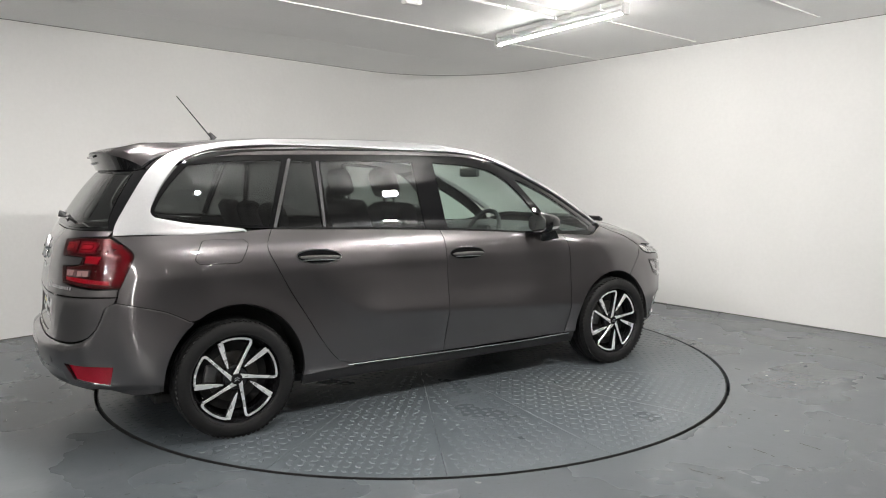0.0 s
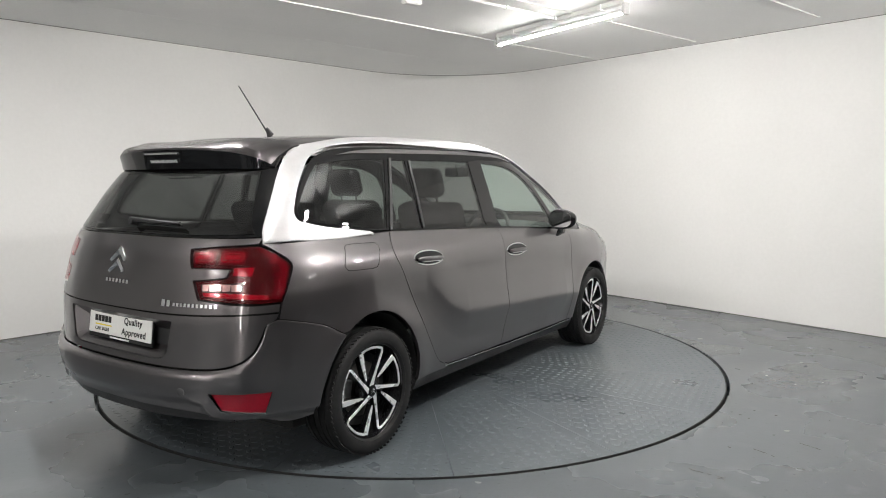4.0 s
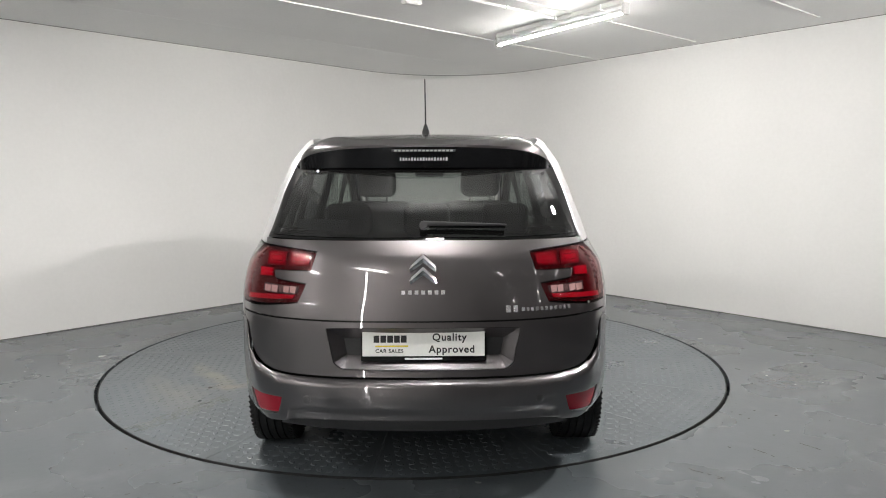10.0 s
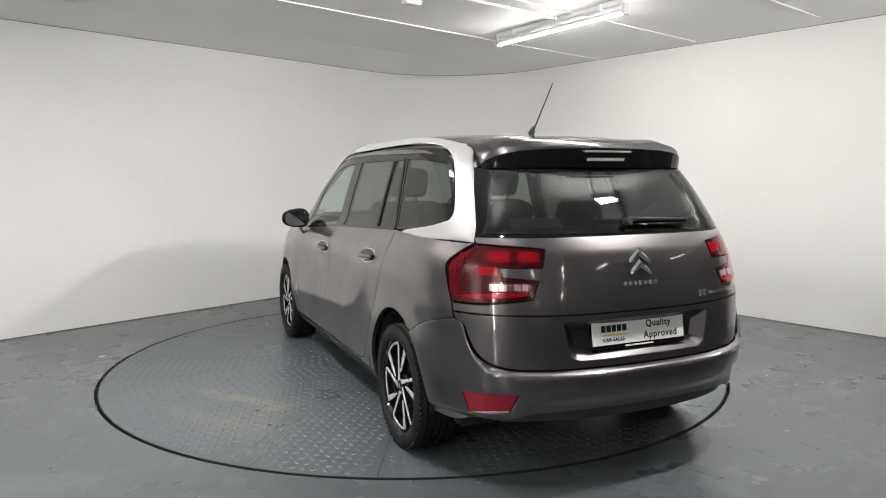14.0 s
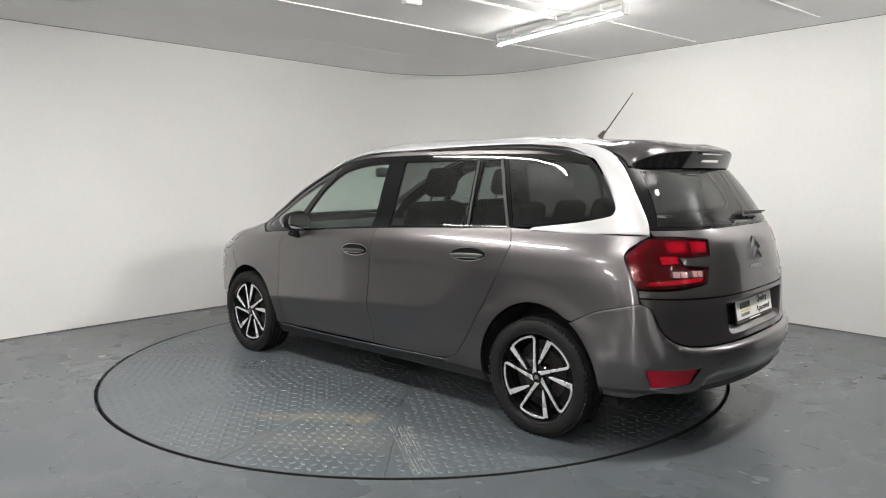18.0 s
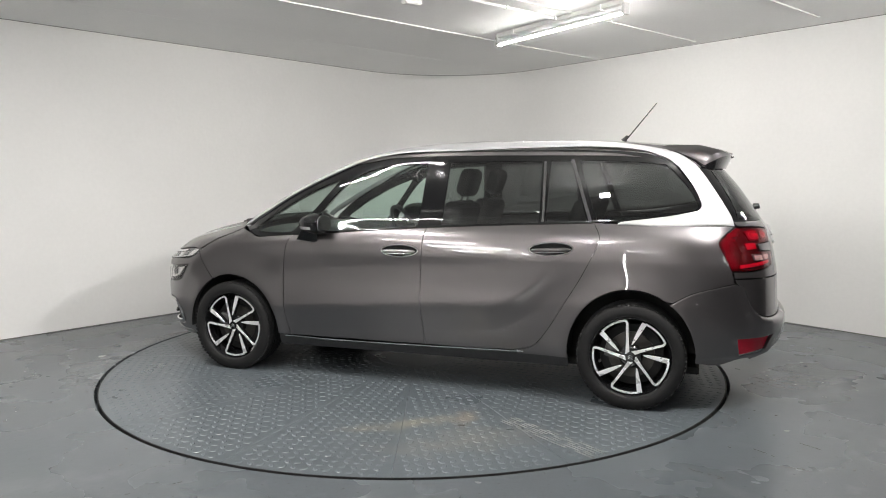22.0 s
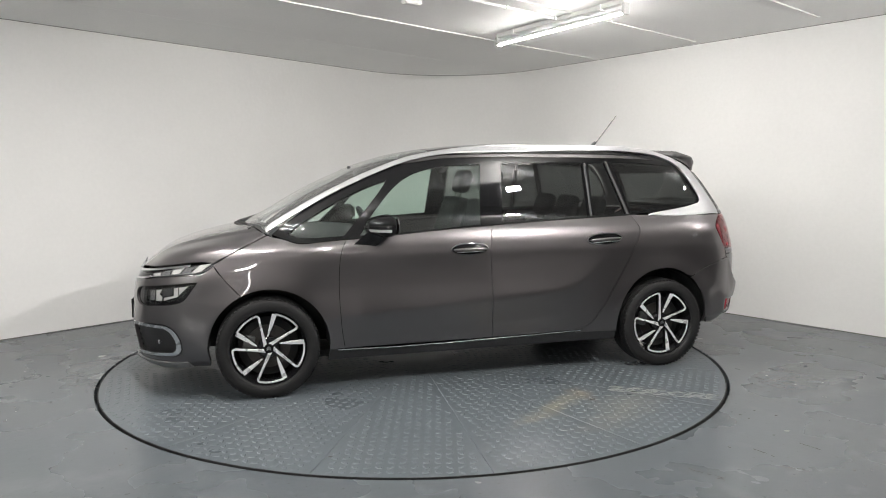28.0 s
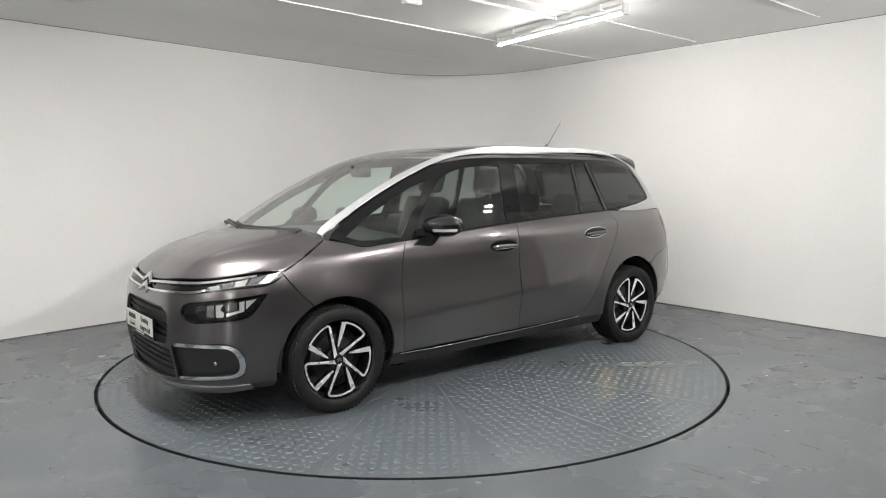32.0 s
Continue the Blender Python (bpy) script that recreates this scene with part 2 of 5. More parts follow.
def wall_plan():
    """The inner face: a straight wall, a wide round corner, a straight wall."""
    half = (math.pi - (LEFT_DIR - RIGHT_DIR)) / 2
    tl = FILLET / math.tan(half)
    u, v = Vector((math.cos(LEFT_DIR), math.sin(LEFT_DIR))), Vector((math.cos(RIGHT_DIR), math.sin(RIGHT_DIR)))
    a, b = CORNER - u * tl, CORNER + v * tl
    c = a + Vector((u.y, -u.x)) * FILLET
    arc = []
    for i in range(33):
        t = LEFT_DIR + math.pi / 2 + (RIGHT_DIR - LEFT_DIR) * i / 32
        arc.append(c + Vector((math.cos(t), math.sin(t))) * FILLET)
    return CORNER - u * 7.23, a, arc, b, CORNER + v * 7.30


def wall_strip(name, pts, label, thick=.14, z0=-.02, z1=CEILING + .08, material=None):
    bm = bmesh.new()
    pts = [Vector(q) for q in pts]
    ins, outs = [], []
    for i, q in enumerate(pts):
        d = (pts[min(i + 1, len(pts) - 1)] - pts[max(i - 1, 0)]).normalized()
        n = Vector((-d.y, d.x))
        ins.append(q)
        outs.append(q + n * thick)
    rows = [[bm.verts.new((p.x, p.y, z)) for p in ring] for ring in (ins, outs) for z in (z0, z1)]
    k = len(pts)
    for i in range(k - 1):
        for r0, r1 in ((0, 1), (1, 3), (3, 2), (2, 0)):
            bm.faces.new((rows[r0][i], rows[r0][i + 1], rows[r1][i + 1], rows[r1][i]))
    for i in (0, k - 1):
        bm.faces.new([rows[j][i] for j in (0, 1, 3, 2)])
    ob = new(name, from_bm(name, bm, material or WALL, True, 30))
    return tagged(ob, label, "wall", kind="structure")


w_far_left, w_a, w_arc, w_b, w_far_right = wall_plan()
wall_strip("wall_1", [w_far_left, w_a, *w_arc, w_b, w_far_right], "smooth white-painted studio wall with a wide rounded corner")
def joint(name, z0, z1, label):
    """A thin dark line along the studio wall, just proud of its face."""
    pts = [w_far_left, w_a, *w_arc, w_b, w_far_right]
    mid = Vector((0, -2))
    inner = []
    for i, q in enumerate(pts):
        d = (pts[min(i + 1, len(pts) - 1)] - pts[max(i - 1, 0)]).normalized()
        n = Vector((-d.y, d.x))
        inner.append(q - n * .006 if (mid - q).dot(n) < 0 else q + n * .006)
    wall_strip(name, inner, label, .012, z0, z1, JOINT_GREY)


joint("baseboard", .0004, .008, "thin dark joint along the foot of the wall")
joint("trim", CEILING - .004, CEILING + .01, "thin dark joint between wall and ceiling")
# the hall that the studio opens into, unseen; tones set for the car's reflections
wall_strip("wall_2", [(0, -13.5), (-10, -13.5), (-10, w_far_left.y), w_far_left], "bare pale wall of the hall", z1=HALL_TOP, material=HALLWALL)
wall_strip("wall_3", [w_far_right, (10, w_far_right.y), (10, -13.5), (0, -13.5)], "dark grey wall of the hall", z1=HALL_TOP, material=DARKWALL)

DISC_R = 2.270
bm = bmesh.new()
ring = [bm.verts.new((2.291 * math.cos(2 * math.pi * i / 160), 2.291 * math.sin(2 * math.pi * i / 160), 0)) for i in range(160)]
sq = [bm.verts.new((14 * math.cos(2 * math.pi * i / 160) / max(abs(math.cos(2 * math.pi * i / 160)), abs(math.sin(2 * math.pi * i / 160))),
                    14 * math.sin(2 * math.pi * i / 160) / max(abs(math.cos(2 * math.pi * i / 160)), abs(math.sin(2 * math.pi * i / 160))), 0)) for i in range(160)]
low = [bm.verts.new((v.co.x, v.co.y, -.12)) for v in ring]
for i in range(160):
    j = (i + 1) % 160
    bm.faces.new((ring[i], ring[j], sq[j], sq[i]))
    bm.faces.new((low[i], low[j], ring[j], ring[i]))
bm.faces.new(low)
tagged(new("floor", from_bm("floor", bm, FLOOR)), "blue-grey painted concrete floor with scuffs round a turntable pit", "floor", kind="structure")

# ceiling boards with fine joints between them, one mesh
bm = bmesh.new()
CD = Vector((math.cos(radians(42.5)), math.sin(radians(42.5))))
CN = Vector((-CD.y, CD.x))
joints = [-17, -12.6, -9.8, -7.0, -5.6, -4.35, -3.1, 1.97, 3.3, 4.6, 6.0, 8.0, 11.0]
for a, b in zip(joints, joints[1:]):
    mid = CN * ((a + b) / 2)
    m = Matrix.Translation((mid.x, mid.y, CEILING + .03)) @ Matrix.Rotation(radians(42.5), 4, "Z")
    box(36, b - a - .005, .06, .002, m, 1, bm)
box(32, 32, .04, 0, Matrix.Translation((0, -4, CEILING + .09)), 1, bm)
bmesh.ops.bisect_plane(bm, geom=bm.verts[:] + bm.edges[:] + bm.faces[:], plane_co=(0, HALL_EDGE, 0), plane_no=(0, -1, 0), clear_outer=True)
tagged(new("ceiling", from_bm("ceiling", bm, CEIL)), "flat grey-white boarded ceiling with fine joints", "ceiling", kind="structure")
bm = box(21, 11, .1, 0, Matrix.Translation((0, HALL_EDGE - 5.4, HALL_TOP + .05)))
box(21, .08, .64, 0, Matrix.Translation((0, HALL_EDGE - .02, CEILING + .32)), 1, bm)
tagged(new("ceiling", from_bm("ceiling", bm, HALLWALL)), "bare grey soffit of the hall", "ceiling", kind="structure")
for p, q, w in (((-2.3, -1.0), (1.07, 1.96), .016), ((1.07, 1.96), (2.3, 3.0), .006), ((-.9, -1.3), (2.82, 1.73), .015), ((.9, -1.45), (3.45, .61), .018)):
    p, q = Vector(p), Vector(q)
    mid = (p + q) / 2
    bm = box((q - p).length, w, .012, .003, Matrix.Translation((mid.x, mid.y, CEILING - .006)) @ Matrix.Rotation(math.atan2(q.y - p.y, q.x - p.x), 4, "Z"))
    tagged(new("trim", from_bm("trim", bm, BATTEN)), "thin white cover strip over a ceiling joint", "trim", kind="structure")


def ceiling_light(lit=None):
    """A surface-mounted batten with one lit tube, clips and end caps."""
    e = thing("ceiling_light", "lit white fluorescent batten light fixed to the ceiling", "ceiling light", "tube lights on the ceiling")
    part("housing", box(1.62, .05, .04, .006, Matrix.Translation((0, 0, -.022))), FIXTURE, e)
    for nm, lo, hi, mt, lb in (("tube", 202, 338, lit or TUBE, "glowing white tube"), ("tube_back", -22, 202, FIXTURE, "white metal back of the tube")):
        ring = [(.022 * math.cos(radians(lo + (hi - lo) * i / 12)), .022 * math.sin(radians(lo + (hi - lo) * i / 12))) for i in range(13)]
        bm = bmesh.new()
        rows = [[bm.verts.new((x, q[0], q[1] - .094)) for q in ring] for x in (-.78, .78)]
        for i in range(12):
            bm.faces.new((rows[0][i], rows[1][i], rows[1][i + 1], rows[0][i + 1]))
        bm.faces.new(rows[0])
        bm.faces.new(rows[1])
        part(nm, bm, mt, e, lb, smooth=True)
    for s in (-1, 1):
        part("end_cap", box(.035, .06, .09, .008, Matrix.Translation((s * .797, 0, -.078))), GREYCAP, e, "grey plastic end cap")
        part("clip", box(.03, .075, .05, .004, Matrix.Translation((s * .55, 0, -.028))), BATTEN, e)
    return e


first = ceiling_light()
first.matrix_basis = pose(*TUBES[0][:2], CEILING, 0, 0, TUBES[0][2])
ceiling_light(LEFT_TUBE).matrix_basis = pose(*TUBES[1][:2], CEILING, 0, 0, TUBES[1][2])
for lit, row in ((HALL_TUBE, HALL_TUBES), (DIM_TUBE, FAR_TUBES)):
    hall_lamp = ceiling_light(lit)
    hall_lamp.matrix_basis = pose(*row[0][:2], HALL_TOP, 0, 0, row[0][2])
    for x, y, a in row[1:]:
        copy_thing(hall_lamp, pose(x, y, HALL_TOP, 0, 0, a))


def flood_light(x, y, z, share):
    """A small square floodlight on a bracket under the ceiling, tipped at the turntable."""
    e = thing("flood_light", "lit white floodlight on a bracket under the ceiling", "floodlight", "floodlights round the turntable")
    e.matrix_basis = look((x, y, z), (0, 0, .9))
    w, h = .15 * share**.3, .09 * share**.3
    part("housing", box(w + .05, h + .045, .05, .012, Matrix.Translation((0, 0, .030))), FIXTURE, e, "white metal housing")
    part("lens", box(w, h, .004, .001, Matrix.Translation((0, 0, .0025))), glow("flood_glow", (1.0, .974, .942), FLOOD_GLOW * share / (w * h)), e, "glowing white front")
    back = e.matrix_basis.inverted()
    for s in (-1, 1):
        part("bracket", rod((s * (w / 2 + .02), 0, .03), back @ Vector((x, y, CEILING)), .009, 8), GREYCAP, e, "grey steel bracket", smooth=True)
    return e


for q in FLOODS:
    flood_light(*q)
upright = thing("standing_light", "tall lit tube lamp standing upright on a round foot", "standing lamp", m=pose(*UPRIGHT, 0))
part("foot", rod((0, 0, 0), (0, 0, .02), .16, 32), PLASTIC, upright)
part("post", box(.03, .03, 2.2, .004, Matrix.Translation((0, -.025, 1.12))), FIXTURE, upright)
part("tube", rod((0, 0, .12), (0, 0, 2.2), .014, 14), UPRIGHT_TUBE, upright, "glowing white tube", smooth=True)
e0, e1 = Vector((-.05, -.37)), Vector((1.24, .69))
conduit = rod((e0.x, e0.y, CEILING - .016), (e1.x, e1.y, CEILING - .016), .013, 12)
for k in (.25, .6, .95):
    q = e0.lerp(e1, k)
    box(.02, .045, .03, .003, Matrix.Translation((q.x, q.y, CEILING - .015)) @ Matrix.Rotation(radians(42.5), 4, "Z"), 1, conduit)
tagged(new("conduit", from_bm("conduit", conduit, BATTEN, True)), "white plastic cable conduit clipped to the ceiling", "conduit")
junction = thing("junction_box", "small white plastic junction box on the ceiling", "junction box", m=pose(-.02, .09, CEILING, 0, 0, 35))
part("case", box(.15, .07, .035, .005, Matrix.Translation((0, 0, -.0175))), BATTEN, junction)
part("lid", box(.13, .055, .006, .002, Matrix.Translation((0, 0, -.038))), FIXTURE, junction)


# ---- turntable ----
AXIS = Vector((1.690, .103, 0))          # the turntable's axis in the car's own measures
TURN_0, TURN_RATE = 29.99, 5.831         # degrees, degrees a second
table = thing("turntable", "round blue-grey studded steel turntable with a dark gap round its rim", "turntable")


def sector(a0, a1, r0, r1, z0, z1, n=10):
    bm = bmesh.new()
    rows = [[bm.verts.new((r * math.cos(a0 + (a1 - a0) * i / n), r * math.sin(a0 + (a1 - a0) * i / n), z)) for i in range(n + 1)] for r, z in ((r0, z0), (r1, z0), (r1, z1), (r0, z1))]
    for i in range(n):
        for a, b in ((0, 1), (1, 2), (2, 3), (3, 0)):
            bm.faces.new((rows[a][i], rows[a][i + 1], rows[b][i + 1], rows[b][i]))
    for i in (0, n):
        bm.faces.new([r[i] for r in rows])
    return bm


SEAM = radians(131 - 112.5)
for k in range(16):
    a = SEAM + k * math.pi / 8
    g = .0007
    part("plate", sector(a + g, a + math.pi / 8 - g, .30, DISC_R - .006, -.012, 0), PLATE, table)
part("hub_plate", prism([(.297 * math.cos(i * math.pi / 24), .297 * math.sin(i * math.pi / 24)) for i in range(48)], .012, Matrix.Translation((0, 0, -.012))), PLATE, table)
LAID = Matrix.Rotation(math.pi / 2, 4, "X")


def laid(bm):
    bmesh.ops.transform(bm, matrix=LAID, verts=bm.verts)
    return bm


part("bed", laid(lathe([(0.001, -.014), (DISC_R - .02, -.014), (DISC_R - .02, -.06), (0.001, -.06)], 96)), LINER, table, "dark steel bed under the plates")
part("rim_ring", laid(lathe([(DISC_R - .005, .001), (DISC_R + .001, .001), (DISC_R + .001, -.05), (DISC_R - .005, -.05)], 128, True)), GAPBLACK, table, "dark worn steel edge of the turntable")


def studs():
    """Raised lozenges in alternating directions on every plate; too many to count."""
    rng = random.Random(4)
    vs, fs = [], []
    pitch = .058
    for k in range(16):
        a = SEAM + (k + .5) * math.pi / 8
        ca, sa = math.cos(a), math.sin(a)
        for i in range(5, 41):
            for j in range(-9, 10):
                u, v = i * pitch, j * pitch
                r = math.hypot(u, v)
                if r > DISC_R - .03 or r < .33 or abs(math.atan2(v, u)) > math.pi / 16 - .016 / r - .012:
                    continue
                turn = (math.pi / 4 if (i + j) % 2 else -math.pi / 4) + rng.uniform(-.05, .05)
                h = .0022 * rng.uniform(.6, 1.1)
                base = len(vs)
                for (lx, ly, z) in ((.024, 0, 0), (.010, .0125, 0), (-.010, .0125, 0), (-.024, 0, 0), (-.010, -.0125, 0), (.010, -.0125, 0),
                                    (.018, 0, h), (.008, .009, h), (-.008, .009, h), (-.018, 0, h), (-.008, -.009, h), (.008, -.009, h)):
                    x, y = u + lx * math.cos(turn) - ly * math.sin(turn), v + lx * math.sin(turn) + ly * math.cos(turn)
                    vs.append((x * ca - y * sa, x * sa + y * ca, z))
                fs += [(base + q, base + (q + 1) % 6, base + 6 + (q + 1) % 6, base + 6 + q) for q in range(6)]
                fs.append(tuple(base + 6 + q for q in range(6)))
    return mesh_of("studs", vs, fs, None, False, STUD)


tagged(part("studs", studs(), STUD, table), "raised anti-slip lozenges on the steel plates", kind="stuff")


def tread_print(p, q, lines, gap):
    """A dusty tyre print: broken parallel streaks from p to q."""
    rng = random.Random(11)
    p, q = Vector(p), Vector(q)
    d = (q - p).normalized()
    n = Vector((-d.y, d.x))
    vs, fs = [], []
    for k in range(lines):
        u = rng.uniform(0, .04)
        while u < (q - p).length - .05:
            ln, w, o = rng.uniform(.04, .13), rng.uniform(.003, .006), (k - (lines - 1) / 2) * gap + rng.uniform(-.003, .003)
            base = len(vs)
            for z, f in ((.0004, 1.0), (.0026, .7)):
                for a, b in ((0, -w), (ln, -w), (ln, w), (0, w)):
                    c2 = p + d * (u + a) + n * (o + b * f)
                    vs.append((c2.x, c2.y, z))
            fs += [(base + i, base + (i + 1) % 4, base + 4 + (i + 1) % 4, base + 4 + i) for i in range(4)] + [tuple(base + 4 + i for i in range(4))]
            u += ln + rng.uniform(.01, .06)
    return mesh_of("tread_print", vs, fs, None, False, DUST)


tagged(part("tread_print", tread_print((-1.03, 1.18), (-1.62, 1.56), 6, .021), DUST, table), "pale dusty tyre print across the plates", kind="stuff")



# ---- small marks on the floor ----
def flecks():
    """Spilt paint flecks and grit lying on the floor."""
    rng = random.Random(8)
    vs, fs = [], []
    spots = [(-2.62, -1.62, .02), (-2.50, -1.58, .012), (-2.36, -1.95, .018), (-2.28, -1.93, .01), (-2.5, .12, .025), (2.45, .45, .02), (2.9, -.35, .012), (-2.75, .9, .02), (2.75, 1.55, .03), (2.05, -1.75, .012), (-.85, -2.75, .012)]
    spots += [(rng.uniform(2.35, 3.4), rng.uniform(-1.2, .8), rng.uniform(.003, .008)) for _ in range(26)]
    spots += [(-rng.uniform(2.35, 3.2), rng.uniform(-1.4, .8), rng.uniform(.003, .008)) for _ in range(22)]
    for x, y, r in spots:
        n, base, t = 7, len(vs), rng.uniform(0, 3)
        k = [rng.uniform(.5, 1.2) for _ in range(n)]
        for z, f in ((.0005, 1), (.002, .8)):
            vs += [(x + r * f * k[i] * math.cos(t + i * 6.283 / n) * 1.5, y + r * f * k[i] * math.sin(t + i * 6.283 / n), z) for i in range(n)]
        fs += [(base + i, base + (i + 1) % n, base + n + (i + 1) % n, base + n + i) for i in range(n)] + [tuple(base + n + i for i in range(n))]
    return mesh_of("floor_flecks", vs, fs, None, False, FLECK)


def scratches(name, strokes, spots, seed, width):
    """Thin dark scratches and specks of grit lying on a flat surface."""
    rng = random.Random(seed)
    vs, fs = [], []

    def blob(ring):
        base, n = len(vs), len(ring)
        mid = sum(ring, Vector((0, 0))) / n
        for z, f in ((.0004, 1), (.0016, .75)):
            vs.extend((*(mid + (q - mid) * f), z) for q in ring)
        fs.extend((base + i, base + (i + 1) % n, base + n + (i + 1) % n, base + n + i) for i in range(n))
        fs.append(tuple(base + n + i for i in range(n)))
    for line in strokes:
        for p, q in zip(line, line[1:]):
            p, q = Vector(p), Vector(q)
            n = max(2, int((q - p).length / .018))
            for k in range(n):
                if rng.random() < .2:
                    continue
                a, b = p.lerp(q, k / n), p.lerp(q, (k + 1) / n)
                d = Vector((-(b - a).y, (b - a).x)).normalized() * width * rng.uniform(.4, 1.2)
                o = Vector((rng.uniform(-.003, .003), rng.uniform(-.003, .003)))
                blob([a + d + o, a - d + o, b - d * .8 + o, b + d * .8 + o])
    for x, y, r in spots:
        t = rng.uniform(0, 6)
        blob([Vector((x + r * rng.uniform(.5, 1.1) * math.cos(t + i) * 1.3, y + r * rng.uniform(.5, 1.1) * math.sin(t + i))) for i in range(6)])
    return mesh_of(name, vs, fs, None, False, GRIT)


FLOOR_LINES = [((1.309, -2.223), (1.373, -2.287), (1.429, -2.33), (1.426, -2.367)), ((1.397, -2.341), (1.439, -2.336)), ((1.621, -1.957), (1.648, -2.011)), ((1.731, -1.977), (1.796, -2.097)), ((1.996, -1.901), (2.091, -2.039)),
               ((2.312, -.447), (2.35, -.524)), ((2.169, -.916), (2.311, -.87)), ((1.761, -2.22), (1.863, -2.264)), ((-2.58, -.117), (-2.529, -.089)), ((-2.575, -.105), (-2.535, -.10)), ((-2.305, -.591), (-2.278, -.561)), ((-1.137, -2.286), (-1.098, -2.259))]
FLOOR_SPOTS = [(2.4, -1.9, .010), (2.098, -2.279, .012), (1.944, -1.809, .008), (2.111, -1.499, .009), (2.563, -.847, .010), (1.882, -1.425, .008), (1.91, -1.476, .010), (1.931, -1.54, .007), (1.832, -1.593, .008), (2.029, -1.406, .007), (-1.524, -1.835, .007), (-1.466, -2.051, .009), (-2.403, -.836, .006)]
tagged(new("floor_scratches", scratches("floor_scratches", FLOOR_LINES, FLOOR_SPOTS, 5, .0035)), "dark scratches and grit on the painted floor", "debris", kind="stuff")
tagged(part("grit", scratches("grit", [((-.83, 1.36), (-.76, 1.32))], [(.887, 1.84, .011), (-.809, 1.371, .022), (-.745, 1.31, .010), (-1.231, 1.43, .008), (-1.77, 1.23, .009), (-1.1, 1.6, .006), (-.6, 1.7, .006), (.3, 1.5, .006), (1.2, .9, .006)], 6, .003), GRIT, table), "dark specks of grit on the plates", kind="stuff")
tagged(new("floor_flecks", flecks()), "scattered pale paint flecks and grit on the painted floor", "debris", kind="stuff")


# ---- car surface: plan outlines stacked over height ----
def pchip(xs, ys):
    xs, ys = np.array(xs, float), np.array(ys, float)
    h = np.diff(xs)
    d = np.diff(ys) / h
    m = np.zeros(len(xs))
    for i in range(1, len(xs) - 1):
        if d[i - 1] * d[i] > 0:
            a, b = 2 * h[i] + h[i - 1], h[i] + 2 * h[i - 1]
            m[i] = (a + b) / (a / d[i - 1] + b / d[i])
    m[0], m[-1] = d[0], d[-1]
    def run(x):
        x = np.clip(x, xs[0], xs[-1])
        i = np.clip(np.searchsorted(xs, x) - 1, 0, len(xs) - 2)
        t = (x - xs[i]) / h[i]
        return ((2 * t**3 - 3 * t**2 + 1) * ys[i] + (t**3 - 2 * t**2 + t) * h[i] * m[i]
                + (-2 * t**3 + 3 * t**2) * ys[i + 1] + (t**3 - t**2) * h[i] * m[i + 1])
    return run


ZTOP = 1.666


def tab(*rows):
    """A smooth table over height; near the roof it is spaced by the root of the depth below the top."""
    zs = [r[0] if r[0] < 1.55 else 1.55 + (r[0] - 1.55) * (ZTOP - 1.55) / .105 for r in rows]
    f = pchip([-math.sqrt(max(ZTOP - z, 0)) for z in zs], [r[1] for r in rows])
    return lambda z: f(-np.sqrt(np.maximum(ZTOP - z, 0)))


NOSE = tab((.10, 3.40), (.17, 3.62), (.23, 3.70), (.32, 3.705), (.45, 3.715), (.60, 3.705), (.72, 3.69), (.79, 3.668), (.84, 3.62), (.88, 3.565),
           (.92, 3.505), (.965, 3.39), (1.0, 3.275), (1.025, 3.175), (1.043, 3.09), (1.06, 3.015), (1.11, 2.91), (1.17, 2.80), (1.31, 2.56),
           (1.43, 2.31), (1.53, 2.06), (1.59, 1.82), (1.62, 1.60), (1.64, 1.33), (1.65, 1.08), (1.655, .92))
TAIL = tab((.10, -.43), (.15, -.63), (.21, -.80), (.30, -.868), (.385, -.895), (.47, -.893), (.53, -.880), (.575, -.866), (.62, -.862), (.77, -.853), (.946, -.825),
           (1.06, -.797), (1.13, -.752), (1.2, -.702), (1.33, -.612), (1.45, -.51), (1.53, -.43), (1.585, -.34), (1.61, -.22), (1.63, 0.0), (1.64, .2), (1.648, .5), (1.655, .85))
HALF = tab((.10, .74), (.17, .80), (.24, .845), (.30, .868), (.40, .886), (.5, .893), (.6, .894), (.7, .892), (.8, .893), (.88, .893), (.95, .885), (1.0, .873),
           (1.05, .850), (1.09, .822), (1.13, .798), (1.2, .778), (1.343, .737), (1.45, .703), (1.52, .682), (1.565, .665), (1.595, .645), (1.615, .61), (1.632, .54), (1.643, .44), (1.651, .28), (1.655, .001))
MID_F = tab((.10, 1.9), (.95, 1.9), (1.0, 1.62), (1.05, 1.5), (1.2, 1.5), (1.4, 1.3), (1.5, 1.2), (1.6, 1.05), (1.655, .9))
MID_R = tab((.10, .15), (.9, .15), (1.1, .22), (1.3, .33), (1.5, .42), (1.6, .6), (1.655, .87))
POW_F = tab((.10, 3.2), (.3, 3.8), (.55, 4.2), (.74, 4.3), (.87, 3.9), (.955, 3.6), (1.0, 3.3), (1.05, 3.5), (1.12, 4.1), (1.5, 4.1), (1.6, 3.2), (1.655, 2.6))
POW_R = tab((.10, 3.0), (.43, 3.55), (.6, 4.05), (.8, 4.15), (.95, 3.95), (1.05, 4.1), (1.15, 4.9), (1.45, 5.1), (1.58, 3.2), (1.655, 2.6))


def crease_z(x):
    return .572 + .062 * (1.35 - x) + 1.2 * np.clip(.9 - x, 0, 1)**2


